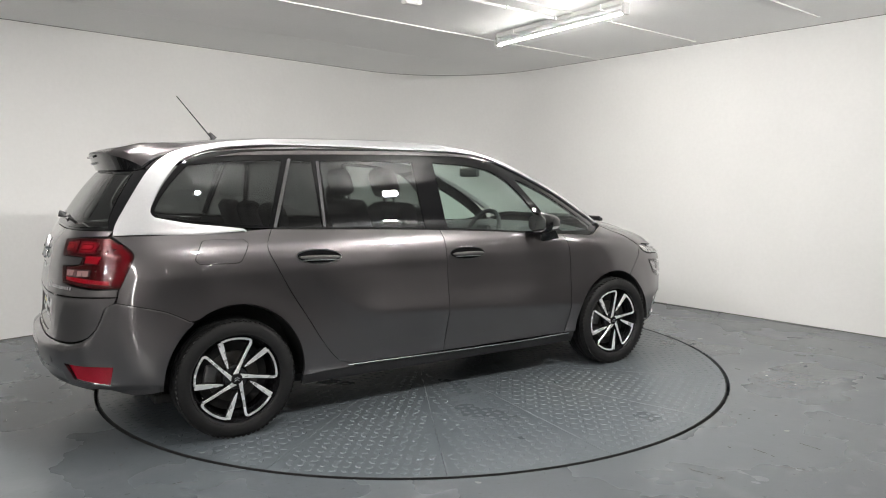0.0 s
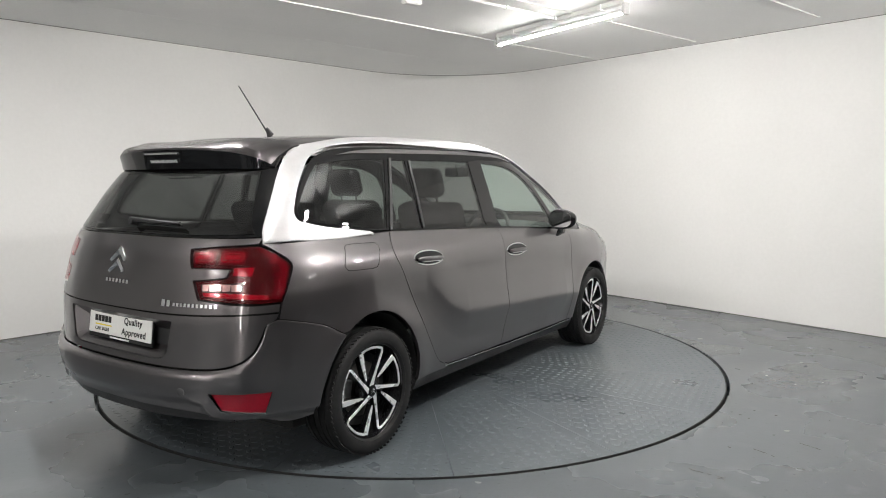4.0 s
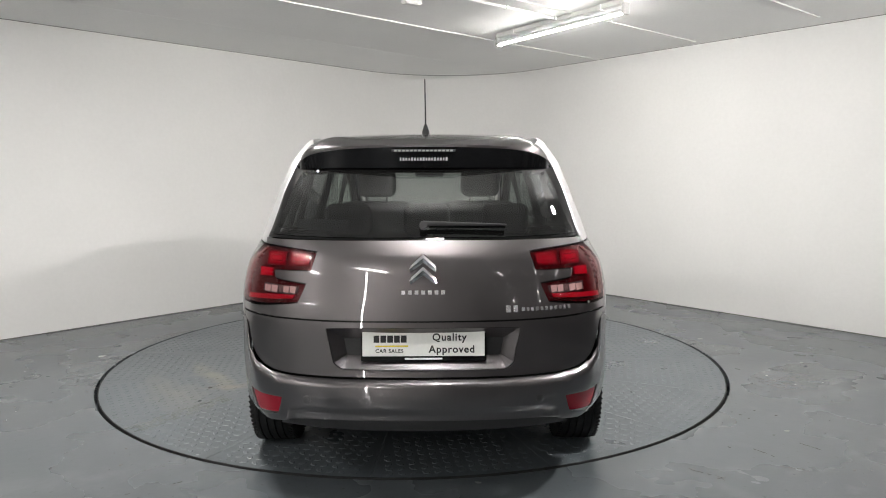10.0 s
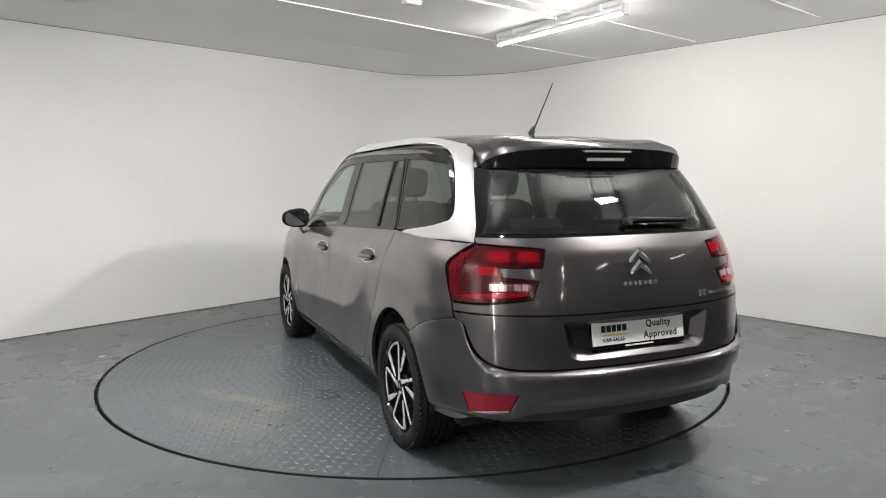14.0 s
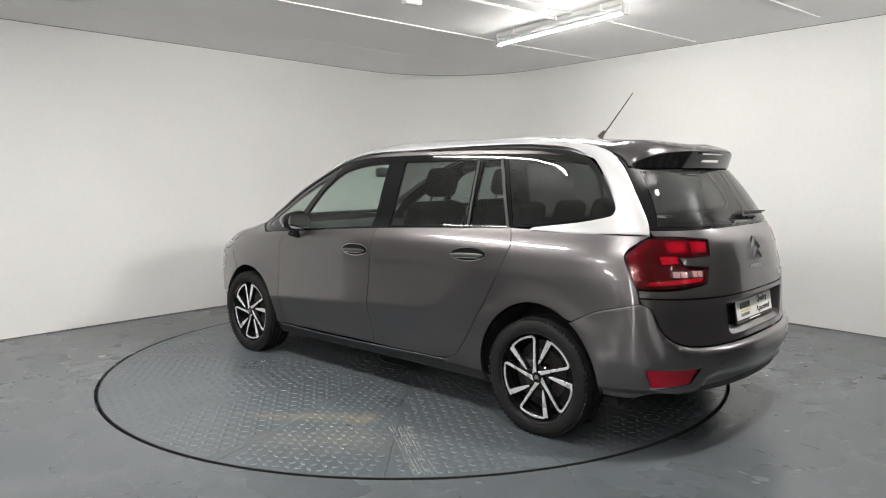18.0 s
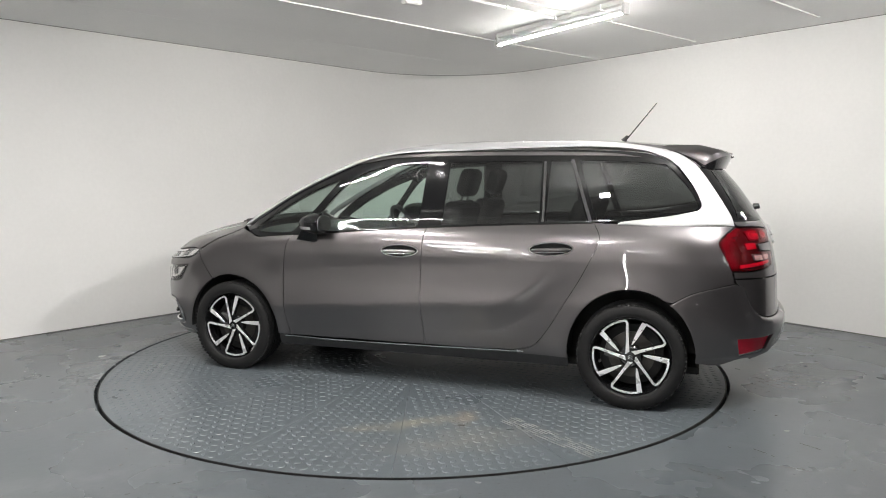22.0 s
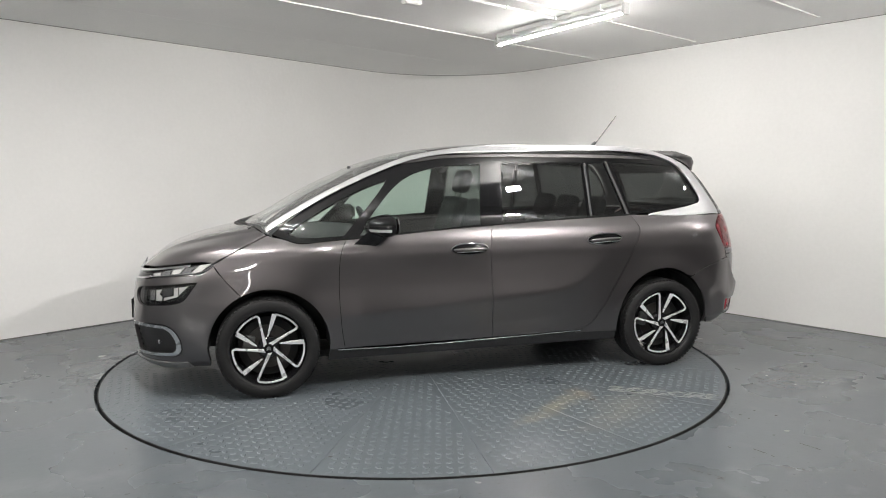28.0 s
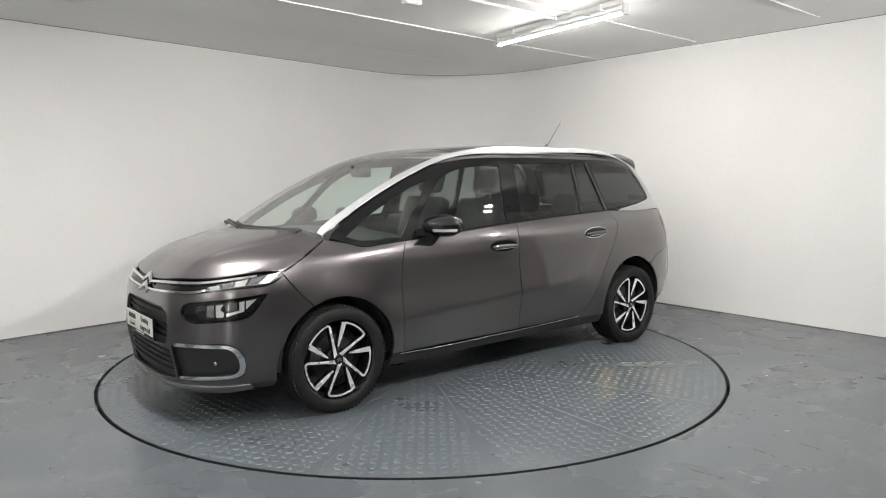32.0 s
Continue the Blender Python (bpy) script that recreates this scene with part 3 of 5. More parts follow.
def half_width(x, z):
    w = HALF(z)
    fade = np.clip((x - .45) / .4, 0, 1) * np.clip((2.6 - x) / .35, 0, 1)
    d = z - crease_z(x)
    s = np.sqrt(d * d + .011**2) - .009
    w = w + .031 * fade * np.where(d > 0, np.clip(1 - s / .26, 0, 1)**1.4, np.clip(1 - s / .26 * (1 + .53 * np.clip(-d / .05, 0, 1)), 0, 1)**1.4) - .004 * fade
    for cx, cz, r in ((0.005, .33, .39), (2.83, .325, .378)):
        k = (np.hypot(x - cx, z - cz) - r) / .085
        w = w + .013 * np.exp(-np.clip(k, 0, None)**2) * np.clip((z - .1) / .15, 0, 1)
    return w


def body_g(P):
    x, y, z = P[..., 0], np.abs(P[..., 1]), np.clip(P[..., 2], .1, ZTOP - 1e-5)
    w, xf, xr, mf, mr = half_width(x, z), NOSE(z), TAIL(z), MID_F(z), MID_R(z)
    a = np.where(x > mf, (x - mf) / np.maximum(xf - mf, .01), np.where(x < mr, (mr - x) / np.maximum(mr - xr, .01), 0))
    n = np.where(x > mf, POW_F(z), POW_R(z))
    back = np.clip((mr - x) / .1, 0, 1)
    return np.clip(a, 0, 9)**(n * (1 + .14 * back)) + np.clip(y / w, 0, 9)**(n * (1 - .27 * back)) - 1 + 50 * np.maximum(P[..., 2] - ZTOP, 0)


def body_hit(o, d, far=4.0):
    lo, hi = np.zeros(len(o)), np.full(len(o), far)
    for _ in range(38):
        m = (lo + hi) / 2
        inside = body_g(o + d * m[:, None]) < 0
        lo, hi = np.where(inside, m, lo), np.where(inside, hi, m)
    return o + d * lo[:, None]


def body_n(P):
    g = np.zeros_like(P)
    for i in range(3):
        e = np.zeros(3)
        e[i] = 2e-3
        g[:, i] = body_g(P + e) - body_g(P - e)
    return g / np.maximum(np.linalg.norm(g, axis=1), 1e-9)[:, None]


def cols(*c):
    return np.stack(np.broadcast_arrays(*[np.asarray(v, float) for v in c]), -1)


def c_side(q):   # (x, z) on the left flank
    return body_hit(cols(q[:, 0], 0, q[:, 1]), cols(q[:, 0] * 0, 1, 0), 1.3)


def c_rear(q):   # (y, z) on the tail
    return body_hit(cols(.3, q[:, 0], q[:, 1]), cols(q[:, 0] * 0 - 1, 0, 0), 1.6)


def c_top(q):    # (x, y) from above
    return body_hit(cols(q[:, 0], q[:, 1], .6), cols(q[:, 0] * 0, 0, 1), 1.2)


def c_pol(q):    # (x, angle over the waist axis)
    return body_hit(cols(q[:, 0], 0, .9), cols(q[:, 0] * 0, np.cos(q[:, 1]), np.sin(q[:, 1])), 1.3)


def c_back(q):   # (angle from straight back, z)
    return body_hit(cols(q[:, 0] * 0, 0, q[:, 1]), cols(-np.cos(q[:, 0]), np.sin(q[:, 0]), 0), 1.6)


def c_nose(q):   # (angle from straight ahead, z)
    return body_hit(cols(q[:, 0] * 0 + 2.3, 0, q[:, 1]), cols(np.cos(q[:, 0]), np.sin(q[:, 0]), 0), 1.8)




# ---- panels on the car surface ----
def soft(pts, step=.018):
    """A closed smooth outline; a point with a third entry is a corner."""
    P = np.array([q[:2] for q in pts], float)
    hard = [len(q) > 2 for q in pts]
    n, out = len(P), []
    for i in range(n):
        a, b = P[i], P[(i + 1) % n]
        ch = b - a
        ta = ch if hard[i] else (b - P[i - 1]) / 2
        tb = ch if hard[(i + 1) % n] else (P[(i + 2) % n] - a) / 2
        L = np.linalg.norm(ch)
        ta, tb = ta * min(1, 1.2 * L / max(np.linalg.norm(ta), 1e-9)), tb * min(1, 1.2 * L / max(np.linalg.norm(tb), 1e-9))
        k = max(1, int(L / step + .5))
        for t in np.arange(k) / k:
            out.append((2 * t**3 - 3 * t**2 + 1) * a + (t**3 - 2 * t**2 + t) * ta + (-2 * t**3 + 3 * t**2) * b + (t**3 - t**2) * tb)
    return np.array(out)


def shrink(P, d):
    area = np.sum(P[:, 0] * np.roll(P[:, 1], -1) - np.roll(P[:, 0], -1) * P[:, 1])
    e = np.roll(P, -1, 0) - P
    n = np.stack([-e[:, 1], e[:, 0]], 1) * np.sign(area)
    n /= np.maximum(np.linalg.norm(n, axis=1), 1e-9)[:, None]
    v = n + np.roll(n, 1, 0)
    l = np.linalg.norm(v, axis=1)
    v = v / np.maximum(l, .7)[:, None]
    return P + v / np.maximum(np.linalg.norm(v, axis=1), 1e-9)[:, None] * d


def within(Q, P):
    x, y = Q[:, 0], Q[:, 1]
    c = np.zeros(len(Q), bool)
    for a, b in zip(P, np.roll(P, -1, 0)):
        if a[1] == b[1]:
            continue
        c ^= ((a[1] > y) != (b[1] > y)) & (x < (b[0] - a[0]) * (y - a[1]) / (b[1] - a[1]) + a[0])
    return c


def near(Q, P, d):
    D = np.full(len(Q), 9.0)
    for a in P:
        D = np.minimum(D, np.hypot(Q[:, 0] - a[0], Q[:, 1] - a[1]))
    return D < d


def skin(outline, chart, holes=(), gap=.0021, lift=0.0, thick=.02, step=.032, ease=.0015, raw=False, wave=None):
    """Vertices, faces and normals of a panel that follows the car's surface inside an outline."""
    poly = shrink(np.array(outline) if raw else soft(outline), gap)
    hs = [shrink(np.array(h) if raw else soft(h), -gap) for h in holes]
    rings = [poly, shrink(poly, .005)] + [r for h in hs for r in (h, shrink(h, -.005))]
    lo, hi = poly.min(0), poly.max(0)
    gx, gy = np.meshgrid(np.arange(lo[0], hi[0], step), np.arange(lo[1], hi[1], step))
    Q = np.stack([gx.ravel() + (np.round(gy.ravel() / step) % 2) * step * .5, gy.ravel()], 1)
    keep = within(Q, poly)
    for h in hs:
        keep &= ~within(Q, h)
    Q = Q[keep]
    for r in rings:
        Q = Q[~near(Q, r, step * .45)]
    verts, edges = [], []
    for r in rings:
        b = len(verts)
        verts += [Vector(q) for q in r]
        edges += [(b + i, b + (i + 1) % len(r)) for i in range(len(r))]
    verts += [Vector(q) for q in Q]
    from_cdt = triangles(verts, edges)
    V, F = np.array([tuple(v) for v in from_cdt[0]]), [tuple(f) for f in from_cdt[2]]
    C = np.array([V[list(f)].mean(0) for f in F])
    ok = within(C, poly)
    for h in hs:
        ok &= ~within(C, h)
    F = [f for f, k in zip(F, ok) if k]
    used = sorted({i for f in F for i in f})
    re = {i: k for k, i in enumerate(used)}
    V, F = V[used], [tuple(re[i] for i in f) for f in F]
    P = chart(V)
    N = body_n(P)
    edge = {}
    for f in F:
        for i in range(3):
            k = (f[i], f[(i + 1) % 3])
            edge[k] = edge.get(k, 0) + 1
    rim = [k for k in edge if (k[1], k[0]) not in edge]
    L = np.full(len(P), lift)
    rv = {i for k in rim for i in k}
    L[list(rv)] -= ease
    if wave is not None:
        L += wave(V, P)
    P2 = P + N * L[:, None]
    f0 = F[0]
    if np.dot(np.cross(P2[f0[1]] - P2[f0[0]], P2[f0[2]] - P2[f0[0]]), N[f0[0]]) < 0:
        F = [f[::-1] for f in F]
        rim = [k[::-1] for k in rim]
    if wave is not None:
        N2 = np.zeros_like(P2)
        A = np.array(F)
        fn = np.cross(P2[A[:, 1]] - P2[A[:, 0]], P2[A[:, 2]] - P2[A[:, 0]])
        for k in range(3):
            np.add.at(N2, A[:, k], fn)
        N = N2 / np.maximum(np.linalg.norm(N2, axis=1), 1e-12)[:, None]
    # the edge turned inwards
    vs, fs, ns = list(P2), list(F), list(N)
    if thick:
        top, bot = {}, {}
        for i in rv:
            top[i] = len(vs)
            vs.append(P2[i])
            ns.append((0, 0, 0))
            bot[i] = len(vs)
            vs.append(P2[i] - N[i] * thick)
            ns.append((0, 0, 0))
        fs += [(top[b], top[a], bot[a], bot[b]) for a, b in rim]
    return np.array(vs), fs, np.array(ns, float)


def triangles(verts, edges):
    return delaunay(verts, edges, [], 0, 1e-6)


CAR = thing("car", "warm-grey metallic people carrier with silver roof arches and black-and-silver wheels", "car")


def fit_mesh(name, data, material, flip=False):
    vs, fs, ns = data
    vs, ns = vs.copy(), ns.copy()
    if flip:
        vs[:, 1] *= -1
        ns[:, 1] *= -1
        fs = [f[::-1] for f in fs]
    return mesh_of(name, vs - np.array(AXIS), fs, ns, True, material)


def panel(name, outline, chart, material, parent=None, label="", both=True, **kw):
    """One panel, or a left and a right one."""
    data = skin(outline, chart, **kw)
    return [part(name, fit_mesh(name, data, material, s), material, parent or CAR, label) for s in ((False, True) if both else (False,))]


def pairs(name, make, material, label="", smooth=True, parent=None):
    """A left part made in car measures by make(), and its mirror image."""
    out = []
    for s in (1, -1):
        bm = make()
        bmesh.ops.transform(bm, matrix=Matrix.Diagonal((1, s, 1, 1)), verts=bm.verts)
        bmesh.ops.translate(bm, vec=-AXIS, verts=bm.verts)
        out.append(part(name, bm, material, parent or CAR, label, smooth=smooth))
    return out


def single(name, bm, material, label="", smooth=True, parent=None):
    bmesh.ops.translate(bm, vec=-AXIS, verts=bm.verts)
    return part(name, bm, material, parent or CAR, label, smooth=smooth)


def arc_pts(cx, cz, rx, rz, a0, a1, n=14):
    return [(cx + rx * math.cos(radians(a0 + (a1 - a0) * i / n)), cz + rz * math.sin(radians(a0 + (a1 - a0) * i / n))) for i in range(n + 1)]


def aS(x, z):
    """A flank point as (angle from straight back, z)."""
    y = c_side(np.array([[x, z]]))[0, 1]
    return (math.atan2(y, -x), z)


def aR(y, z):
    x = c_rear(np.array([[y, z]]))[0, 0]
    return (math.atan2(y, -x), z)


def aF(x, z):
    """A flank point as (angle from straight ahead, z)."""
    y = c_side(np.array([[x, z]]))[0, 1]
    return (math.atan2(y, x - 2.3), z)


def aN(y, z):
    x = body_hit(np.array([[2.2, y, z]]), np.array([[1.0, 0, 0]]), 1.8)[0, 0]
    return (math.atan2(y, x - 2.3), z)


def aP(x, y, z):
    return (x, math.atan2(z - .9, y))


def c(q):
    return (*q[:2], 1)


def both_ways(half):
    """A half outline from the middle out, closed by its mirror image across the first coordinate."""
    return list(half) + [(-q[0], *q[1:]) for q in reversed(half) if abs(q[0]) > 1e-6]


# outlines shared by neighbours
F_EDGE = [(2.33, 1.004), (2.365, .936), (2.383, .823), (2.387, .632), (2.376, .44), (2.352, .288)]
MID_EDGE = [(1.327, .297), (1.343, .549), (1.346, .779), (1.339, 1.007), (1.32, 1.082)]
R_EDGE = [(.24, 1.125), (.197, 1.03), (.236, .926), (.314, .773), (.406, .62), (.498, .466), (.592, .35), (.70, .312)]
BUMP_SEAM = [(-.235, .668), (-.30, .705), (-.368, .735), (-.50, .770), (-.572, .787)]
F_SEAM = [(3.163, .862), (3.09, .76), (3.0, .665)]
F_ARCH = (2.83, .325, .378, .378)
R_ARCH = (.005, .33, .375, .405)

panel("front_door", [c(F_EDGE[0]), *F_EDGE[1:-1], c(F_EDGE[-1]), c(MID_EDGE[0]), *MID_EDGE[1:-1], c(MID_EDGE[-1]), (1.66, 1.056), (2.0, 1.03), (2.2, 1.012)], c_side, PAINT, step=.02)
panel("rear_door", [c(R_EDGE[0]), *R_EDGE[1:-1], c((.70, .309)), (.85, .304), (1.05, .300), c(MID_EDGE[0]), *MID_EDGE[1:-1], c(MID_EDGE[-1]), (1.0, 1.092), (.665, 1.108)], c_side, PAINT, step=.02)
panel("front_fender", [c(F_EDGE[-1]), *F_EDGE[-2:0:-1], c(F_EDGE[0]), (2.5, .992), (2.632, .984), (2.72, 1.008), c((2.83, 1.032)), (2.90, 1.0), (3.03, .94), c(F_SEAM[0]), F_SEAM[1], c(F_SEAM[2]),
                       *arc_pts(*F_ARCH, 62, 174, 16), c((2.453, .29))], c_side, PAINT)
panel("rear_quarter", [c(R_EDGE[0]), *R_EDGE[1:-1], c((.70, .309)), c((.70, .285)), c((.375, .285)), *arc_pts(*R_ARCH, -2, 122, 20), c(BUMP_SEAM[0]), *BUMP_SEAM[1:-1], c(BUMP_SEAM[-1]),
                       (-.566, .815), c((-.556, .855)), (-.511, .945), (-.479, 1.012), (-.485, 1.041), (-.518, 1.074), c((-.567, 1.115)), (-.2, 1.117), (.1, 1.121)], c_side, PAINT, step=.024)
# body-coloured sill given a dark material: its shade is put into the colour
panel("sill", [c((2.45, .285)), c((2.46, .20)), c((.38, .215)), c((.375, .282)), (.7, .30), (1.3, .288), (2.0, .28)], c_side, PLASTIC, label="sill under the doors, coloured dark for the shade there", lift=-.006)
panel("sill_trim", [c((2.40, .286)), c((2.40, .278)), (2.0, .272), (1.3, .283), c((.66, .30)), c((.66, .308)), (1.3, .291), (2.0, .280)], c_side, CHROME, label="thin bright sill strip", gap=.0005, lift=.004, step=.05)


# bonnet, roof, screens
def top_of(x, z):
    return (x, c_side(np.array([[x, z]]))[0, 1])


def dome(V, P):
    """The raised middle of the bonnet between two soft ridges."""
    y, x = np.abs(V[:, 0]), V[:, 1]
    t = np.clip((y - np.interp(x, (2.9, 3.5), (.575, .40))) / .045 + .5, 0, 1)
    return .011 * (1 - t * t * (3 - 2 * t)) * np.clip((3.60 - x) / .25, 0, 1)


panel("bonnet", both_ways([(q[1], q[0], *q[2:]) for q in [(3.658, 0.0), (3.64, .28), (3.565, .53), (3.43, .68), (*top_of(3.163, .866), 1), top_of(3.03, .942), top_of(2.90, 1.002), (*top_of(2.832, 1.034), 1), (2.90, .55), (2.985, .3), (3.02, 0.0)]][:11]),
      lambda q: c_top(q[:, ::-1]), PAINT, both=False, step=.025, wave=dome)
RAIL_TOP = [(2.84, .66, 1.07), (2.787, .632, 1.112), (2.607, .632, 1.227), (2.408, .632, 1.34), (2.21, .632, 1.449), (2.012, .632, 1.536), (1.816, .62, 1.590), (1.62, .615, 1.612), (1.424, .605, 1.620), (1.03, .60, 1.625),
            (.64, .60, 1.622), (.245, .60, 1.613), (.047, .595, 1.601), (-.10, .575, 1.588), (-.205, .548, 1.566), (-.29, .575, 1.505), (-.372, .612, 1.432), (-.462, .652, 1.305), (-.545, .695, 1.175), (-.565, .71, 1.112)]
RAIL_LOW = [(2.83, .685, 1.046), (2.60, .675, 1.190), (2.40, .675, 1.308), (2.20, .67, 1.412), (2.10, .67, 1.461), (1.95, .665, 1.521), (1.8, .66, 1.560), (1.62, .66, 1.578), (1.232, .66, 1.575), (.844, .65, 1.580), (.454, .645, 1.580),
            (.15, .64, 1.576), (-.03, .63, 1.560), (-.12, .635, 1.533), (-.20, .645, 1.495), (-.265, .665, 1.425), (-.325, .69, 1.345), (-.373, .717, 1.255), (-.377, .73, 1.228), (-.36, .742, 1.203), (-.21, .776, 1.172), (.08, .797, 1.130)]
panel("roof_arch", [c(aP(*RAIL_TOP[0])), *[aP(*q) for q in RAIL_TOP[1:-1]], c(aP(*RAIL_TOP[-1])), aP(-.2, .80, 1.110), c(aP(.1, .81, 1.114)), *[aP(*q) for q in RAIL_LOW[::-1][:-1]], c(aP(*RAIL_LOW[0]))],
      c_pol, SILVER, label="satin silver arch from windscreen foot to rear pillar", lift=.012, thick=.03, step=.02, ease=.004, gap=.001, wave=lambda V, P: -.013 * np.clip((.05 - P[:, 0]) / .3, 0, 1))


def mid_rail(pts):
    """A half outline over the roof, closed by its mirror image."""
    return list(pts) + [(q[0], math.pi - q[1], *q[2:]) for q in reversed(pts)]


panel("windscreen", mid_rail([(3.005, 1.45), (2.975, .95), (2.93, .50), c(aP(2.848, .655, 1.075))] + [aP(x, y - .012, z + .006) for x, y, z in RAIL_TOP[1:7]] + [c(aP(1.70, .60, 1.606))])[::1],
      c_pol, DUSTY_VEIL, both=False, label="clear windscreen reaching into the roof", step=.05, lift=-.004, thick=.004, gap=.002)
panel("roof", mid_rail([c(aP(1.69, .60, 1.607)), *[aP(x, y - .012, z + .004) for x, y, z in RAIL_TOP[8:14]], c(aP(-.27, .55, 1.525)), (-.33, 1.25)]), c_pol, PAINT, both=False, step=.05, lift=-.004)
DLO = [c((2.80, 1.04)), (2.632, .99), (2.45, .998), (2.305, 1.01), (2.0, 1.033), (1.583, 1.064), (1.278, 1.086), (1.048, 1.094), (.665, 1.111), (.262, 1.127), (-.026, 1.148), c((-.358, 1.200)),
       (-.378, 1.23), (-.37, 1.265), (-.32, 1.353), (-.262, 1.428), (-.20, 1.492), (-.12, 1.530), (-.03, 1.555), (.15, 1.570), (.454, 1.574), (.844, 1.575), (1.232, 1.570), (1.62, 1.572), (1.80, 1.555), (1.95, 1.518), (2.10, 1.458), (2.20, 1.409), (2.40, 1.305), (2.60, 1.187)]
G_QUARTER = [c((2.70, 1.045)), (2.62, 1.022), (2.45, 1.02), c((2.35, 1.025)), (2.22, 1.16), (2.10, 1.30), c((2.03, 1.392)), (2.2, 1.33), (2.4, 1.232), (2.55, 1.145)]
G_FRONT = [c((2.24, 1.03)), (2.13, 1.18), (1.99, 1.34), (1.85, 1.432), (1.65, 1.478), c((1.365, 1.498)), c((1.40, 1.082)), (1.9, 1.046)]
G_REAR = [c((1.208, 1.502)), (.9, 1.506), c((.585, 1.504)), c((.585, 1.122)), (.9, 1.108), c((1.235, 1.094))]
G_VENT = [c((.53, 1.503)), c((.405, 1.506)), c((.283, 1.134)), c((.545, 1.124))]
G_AFT = [c((.347, 1.508)), c((.232, 1.142)), (-.026, 1.162), c((-.342, 1.209)), (-.360, 1.24), (-.312, 1.325), (-.233, 1.420), c((-.172, 1.478)), (.08, 1.500)]
panel("window_surround", DLO, c_side, GLOSSBLACK, label="gloss black window frame and pillars", holes=(G_QUARTER, G_FRONT, G_REAR, G_VENT, G_AFT), lift=-.004, thick=.02, gap=.001)
panel("roof_side", [c((1.95, 1.493)), (1.8, 1.533), (1.62, 1.556), (1.232, 1.568), (.844, 1.568), (.454, 1.564), (.15, 1.551), c((-.02, 1.525)), (.15, 1.535), (.454, 1.540), (.844, 1.545), (1.232, 1.545), (1.62, 1.535), (1.8, 1.512)],
      c_side, PAINT, lift=.001, thick=.006, gap=.0005)
for nm, g, mt in (("quarter_window", G_QUARTER, SCREEN), ("front_window", G_FRONT, SCREEN), ("rear_window", G_REAR, PRIVACY), ("vent_window", G_VENT, PRIVACY), ("aft_window", G_AFT, PRIVACY)):
    for ob in panel(nm, g, c_side, mt, lift=-.008, thick=.004, gap=-.003, step=.03):
        ob.visible_shadow = mt is PRIVACY
for nm, a, b, w in (("window_divider", (.565, 1.503), (.558, 1.123), .008), ("pillar_trim", (.395, 1.515), (.262, 1.13), .010)):
    panel(nm, [c((a[0] - w, a[1])), c((a[0] + w, a[1])), c((b[0] + w, b[1])), c((b[0] - w, b[1]))], c_side, PLASTIC, label="grey window divider", lift=.003, thick=.012, gap=0)
panel("belt_strip", [c((2.30, 1.012)), (2.0, 1.034), (1.583, 1.066), (1.048, 1.096), (.665, 1.113), c((.25, 1.130)), c((.25, 1.120)), (.665, 1.103), (1.048, 1.086), (1.583, 1.056), (2.0, 1.024), c((2.30, 1.002))], c_side, GLOSSBLACK, lift=.005, gap=.0, label="gloss black belt strip")

# tail
TL = [c(aR(.463, 1.090)), aR(.56, 1.102), c(aS(-.575, 1.108)), aS(-.522, 1.068), aS(-.490, 1.037), aS(-.484, 1.012), aS(-.515, .945), c(aS(-.552, .862)), aR(.74, .862), c(aR(.545, .880)), c(aR(.507, .953)), aR(.6, .963), c(aR(.652, .970)), c(aR(.660, 1.014)), c(aR(.488, 1.015))]
GLASS_R = both_ways([c((0, 1.448)), (.3, 1.446), c((.575, 1.440)), (.615, 1.34), (.655, 1.22), c((.690, 1.158)), (.3, 1.151), c((0, 1.150))])
panel("rear_screen", GLASS_R, c_rear, PRIVACY, both=False, label="dark privacy glass rear screen", lift=.0, thick=.005, gap=.001, step=.03)
panel("rear_screen_edge", both_ways([c((0, 1.475)), (.4, 1.472), c((.622, 1.46)), (.668, 1.34), (.712, 1.22), c((.732, 1.145)), (.3, 1.142), c((0, 1.142))]), c_rear, GLOSSBLACK, both=False, label="gloss black border of the rear screen",
      holes=[both_ways([c((0, 1.444)), (.3, 1.442), c((.565, 1.436)), (.605, 1.34), (.650, 1.22), c((.678, 1.164)), (.3, 1.156), c((0, 1.155))])], lift=-.004, thick=.02)
panel("tailgate", both_ways([c((0, 1.141)), (.3, 1.141), c((.718, 1.142)), c((.715, 1.114)), (.60, 1.107), c((.459, 1.093)), c((.485, 1.011)), c((.657, 1.010)), c((.650, .974)), (.6, .967), c((.504, .957)), c((.542, .876)), (.74, .853), c((0.826, .855)), c((0.826, .817)), (.4, .807), c((0, .804))]),
      c_rear, PAINT, both=False, step=.035)
PLATE_CUT = both_ways([c((0, .775)), (.3, .775), c((.412, .772)), c((.382, .628)), (.35, .604), (.3, .600), c((0, .600))])
panel("tailgate_lower", both_ways([c((0, .802)), (.4, .804), c((0.826, .813)), (0.822, .787), (.799, .762), (.782, .70), (.758, .64), (.71, .597), (.625, .575), (.46, .569), c((0, .566))]), c_rear, PAINT, both=False, holes=[PLATE_CUT], step=.035)
# dark material instead of body paint, painting in the shade of the recess
panel("plate_recess", PLATE_CUT, c_rear, PLASTIC, both=False, lift=-.058, thick=0, gap=.05, label="recess for the number plate, its shade put into a dark colour")


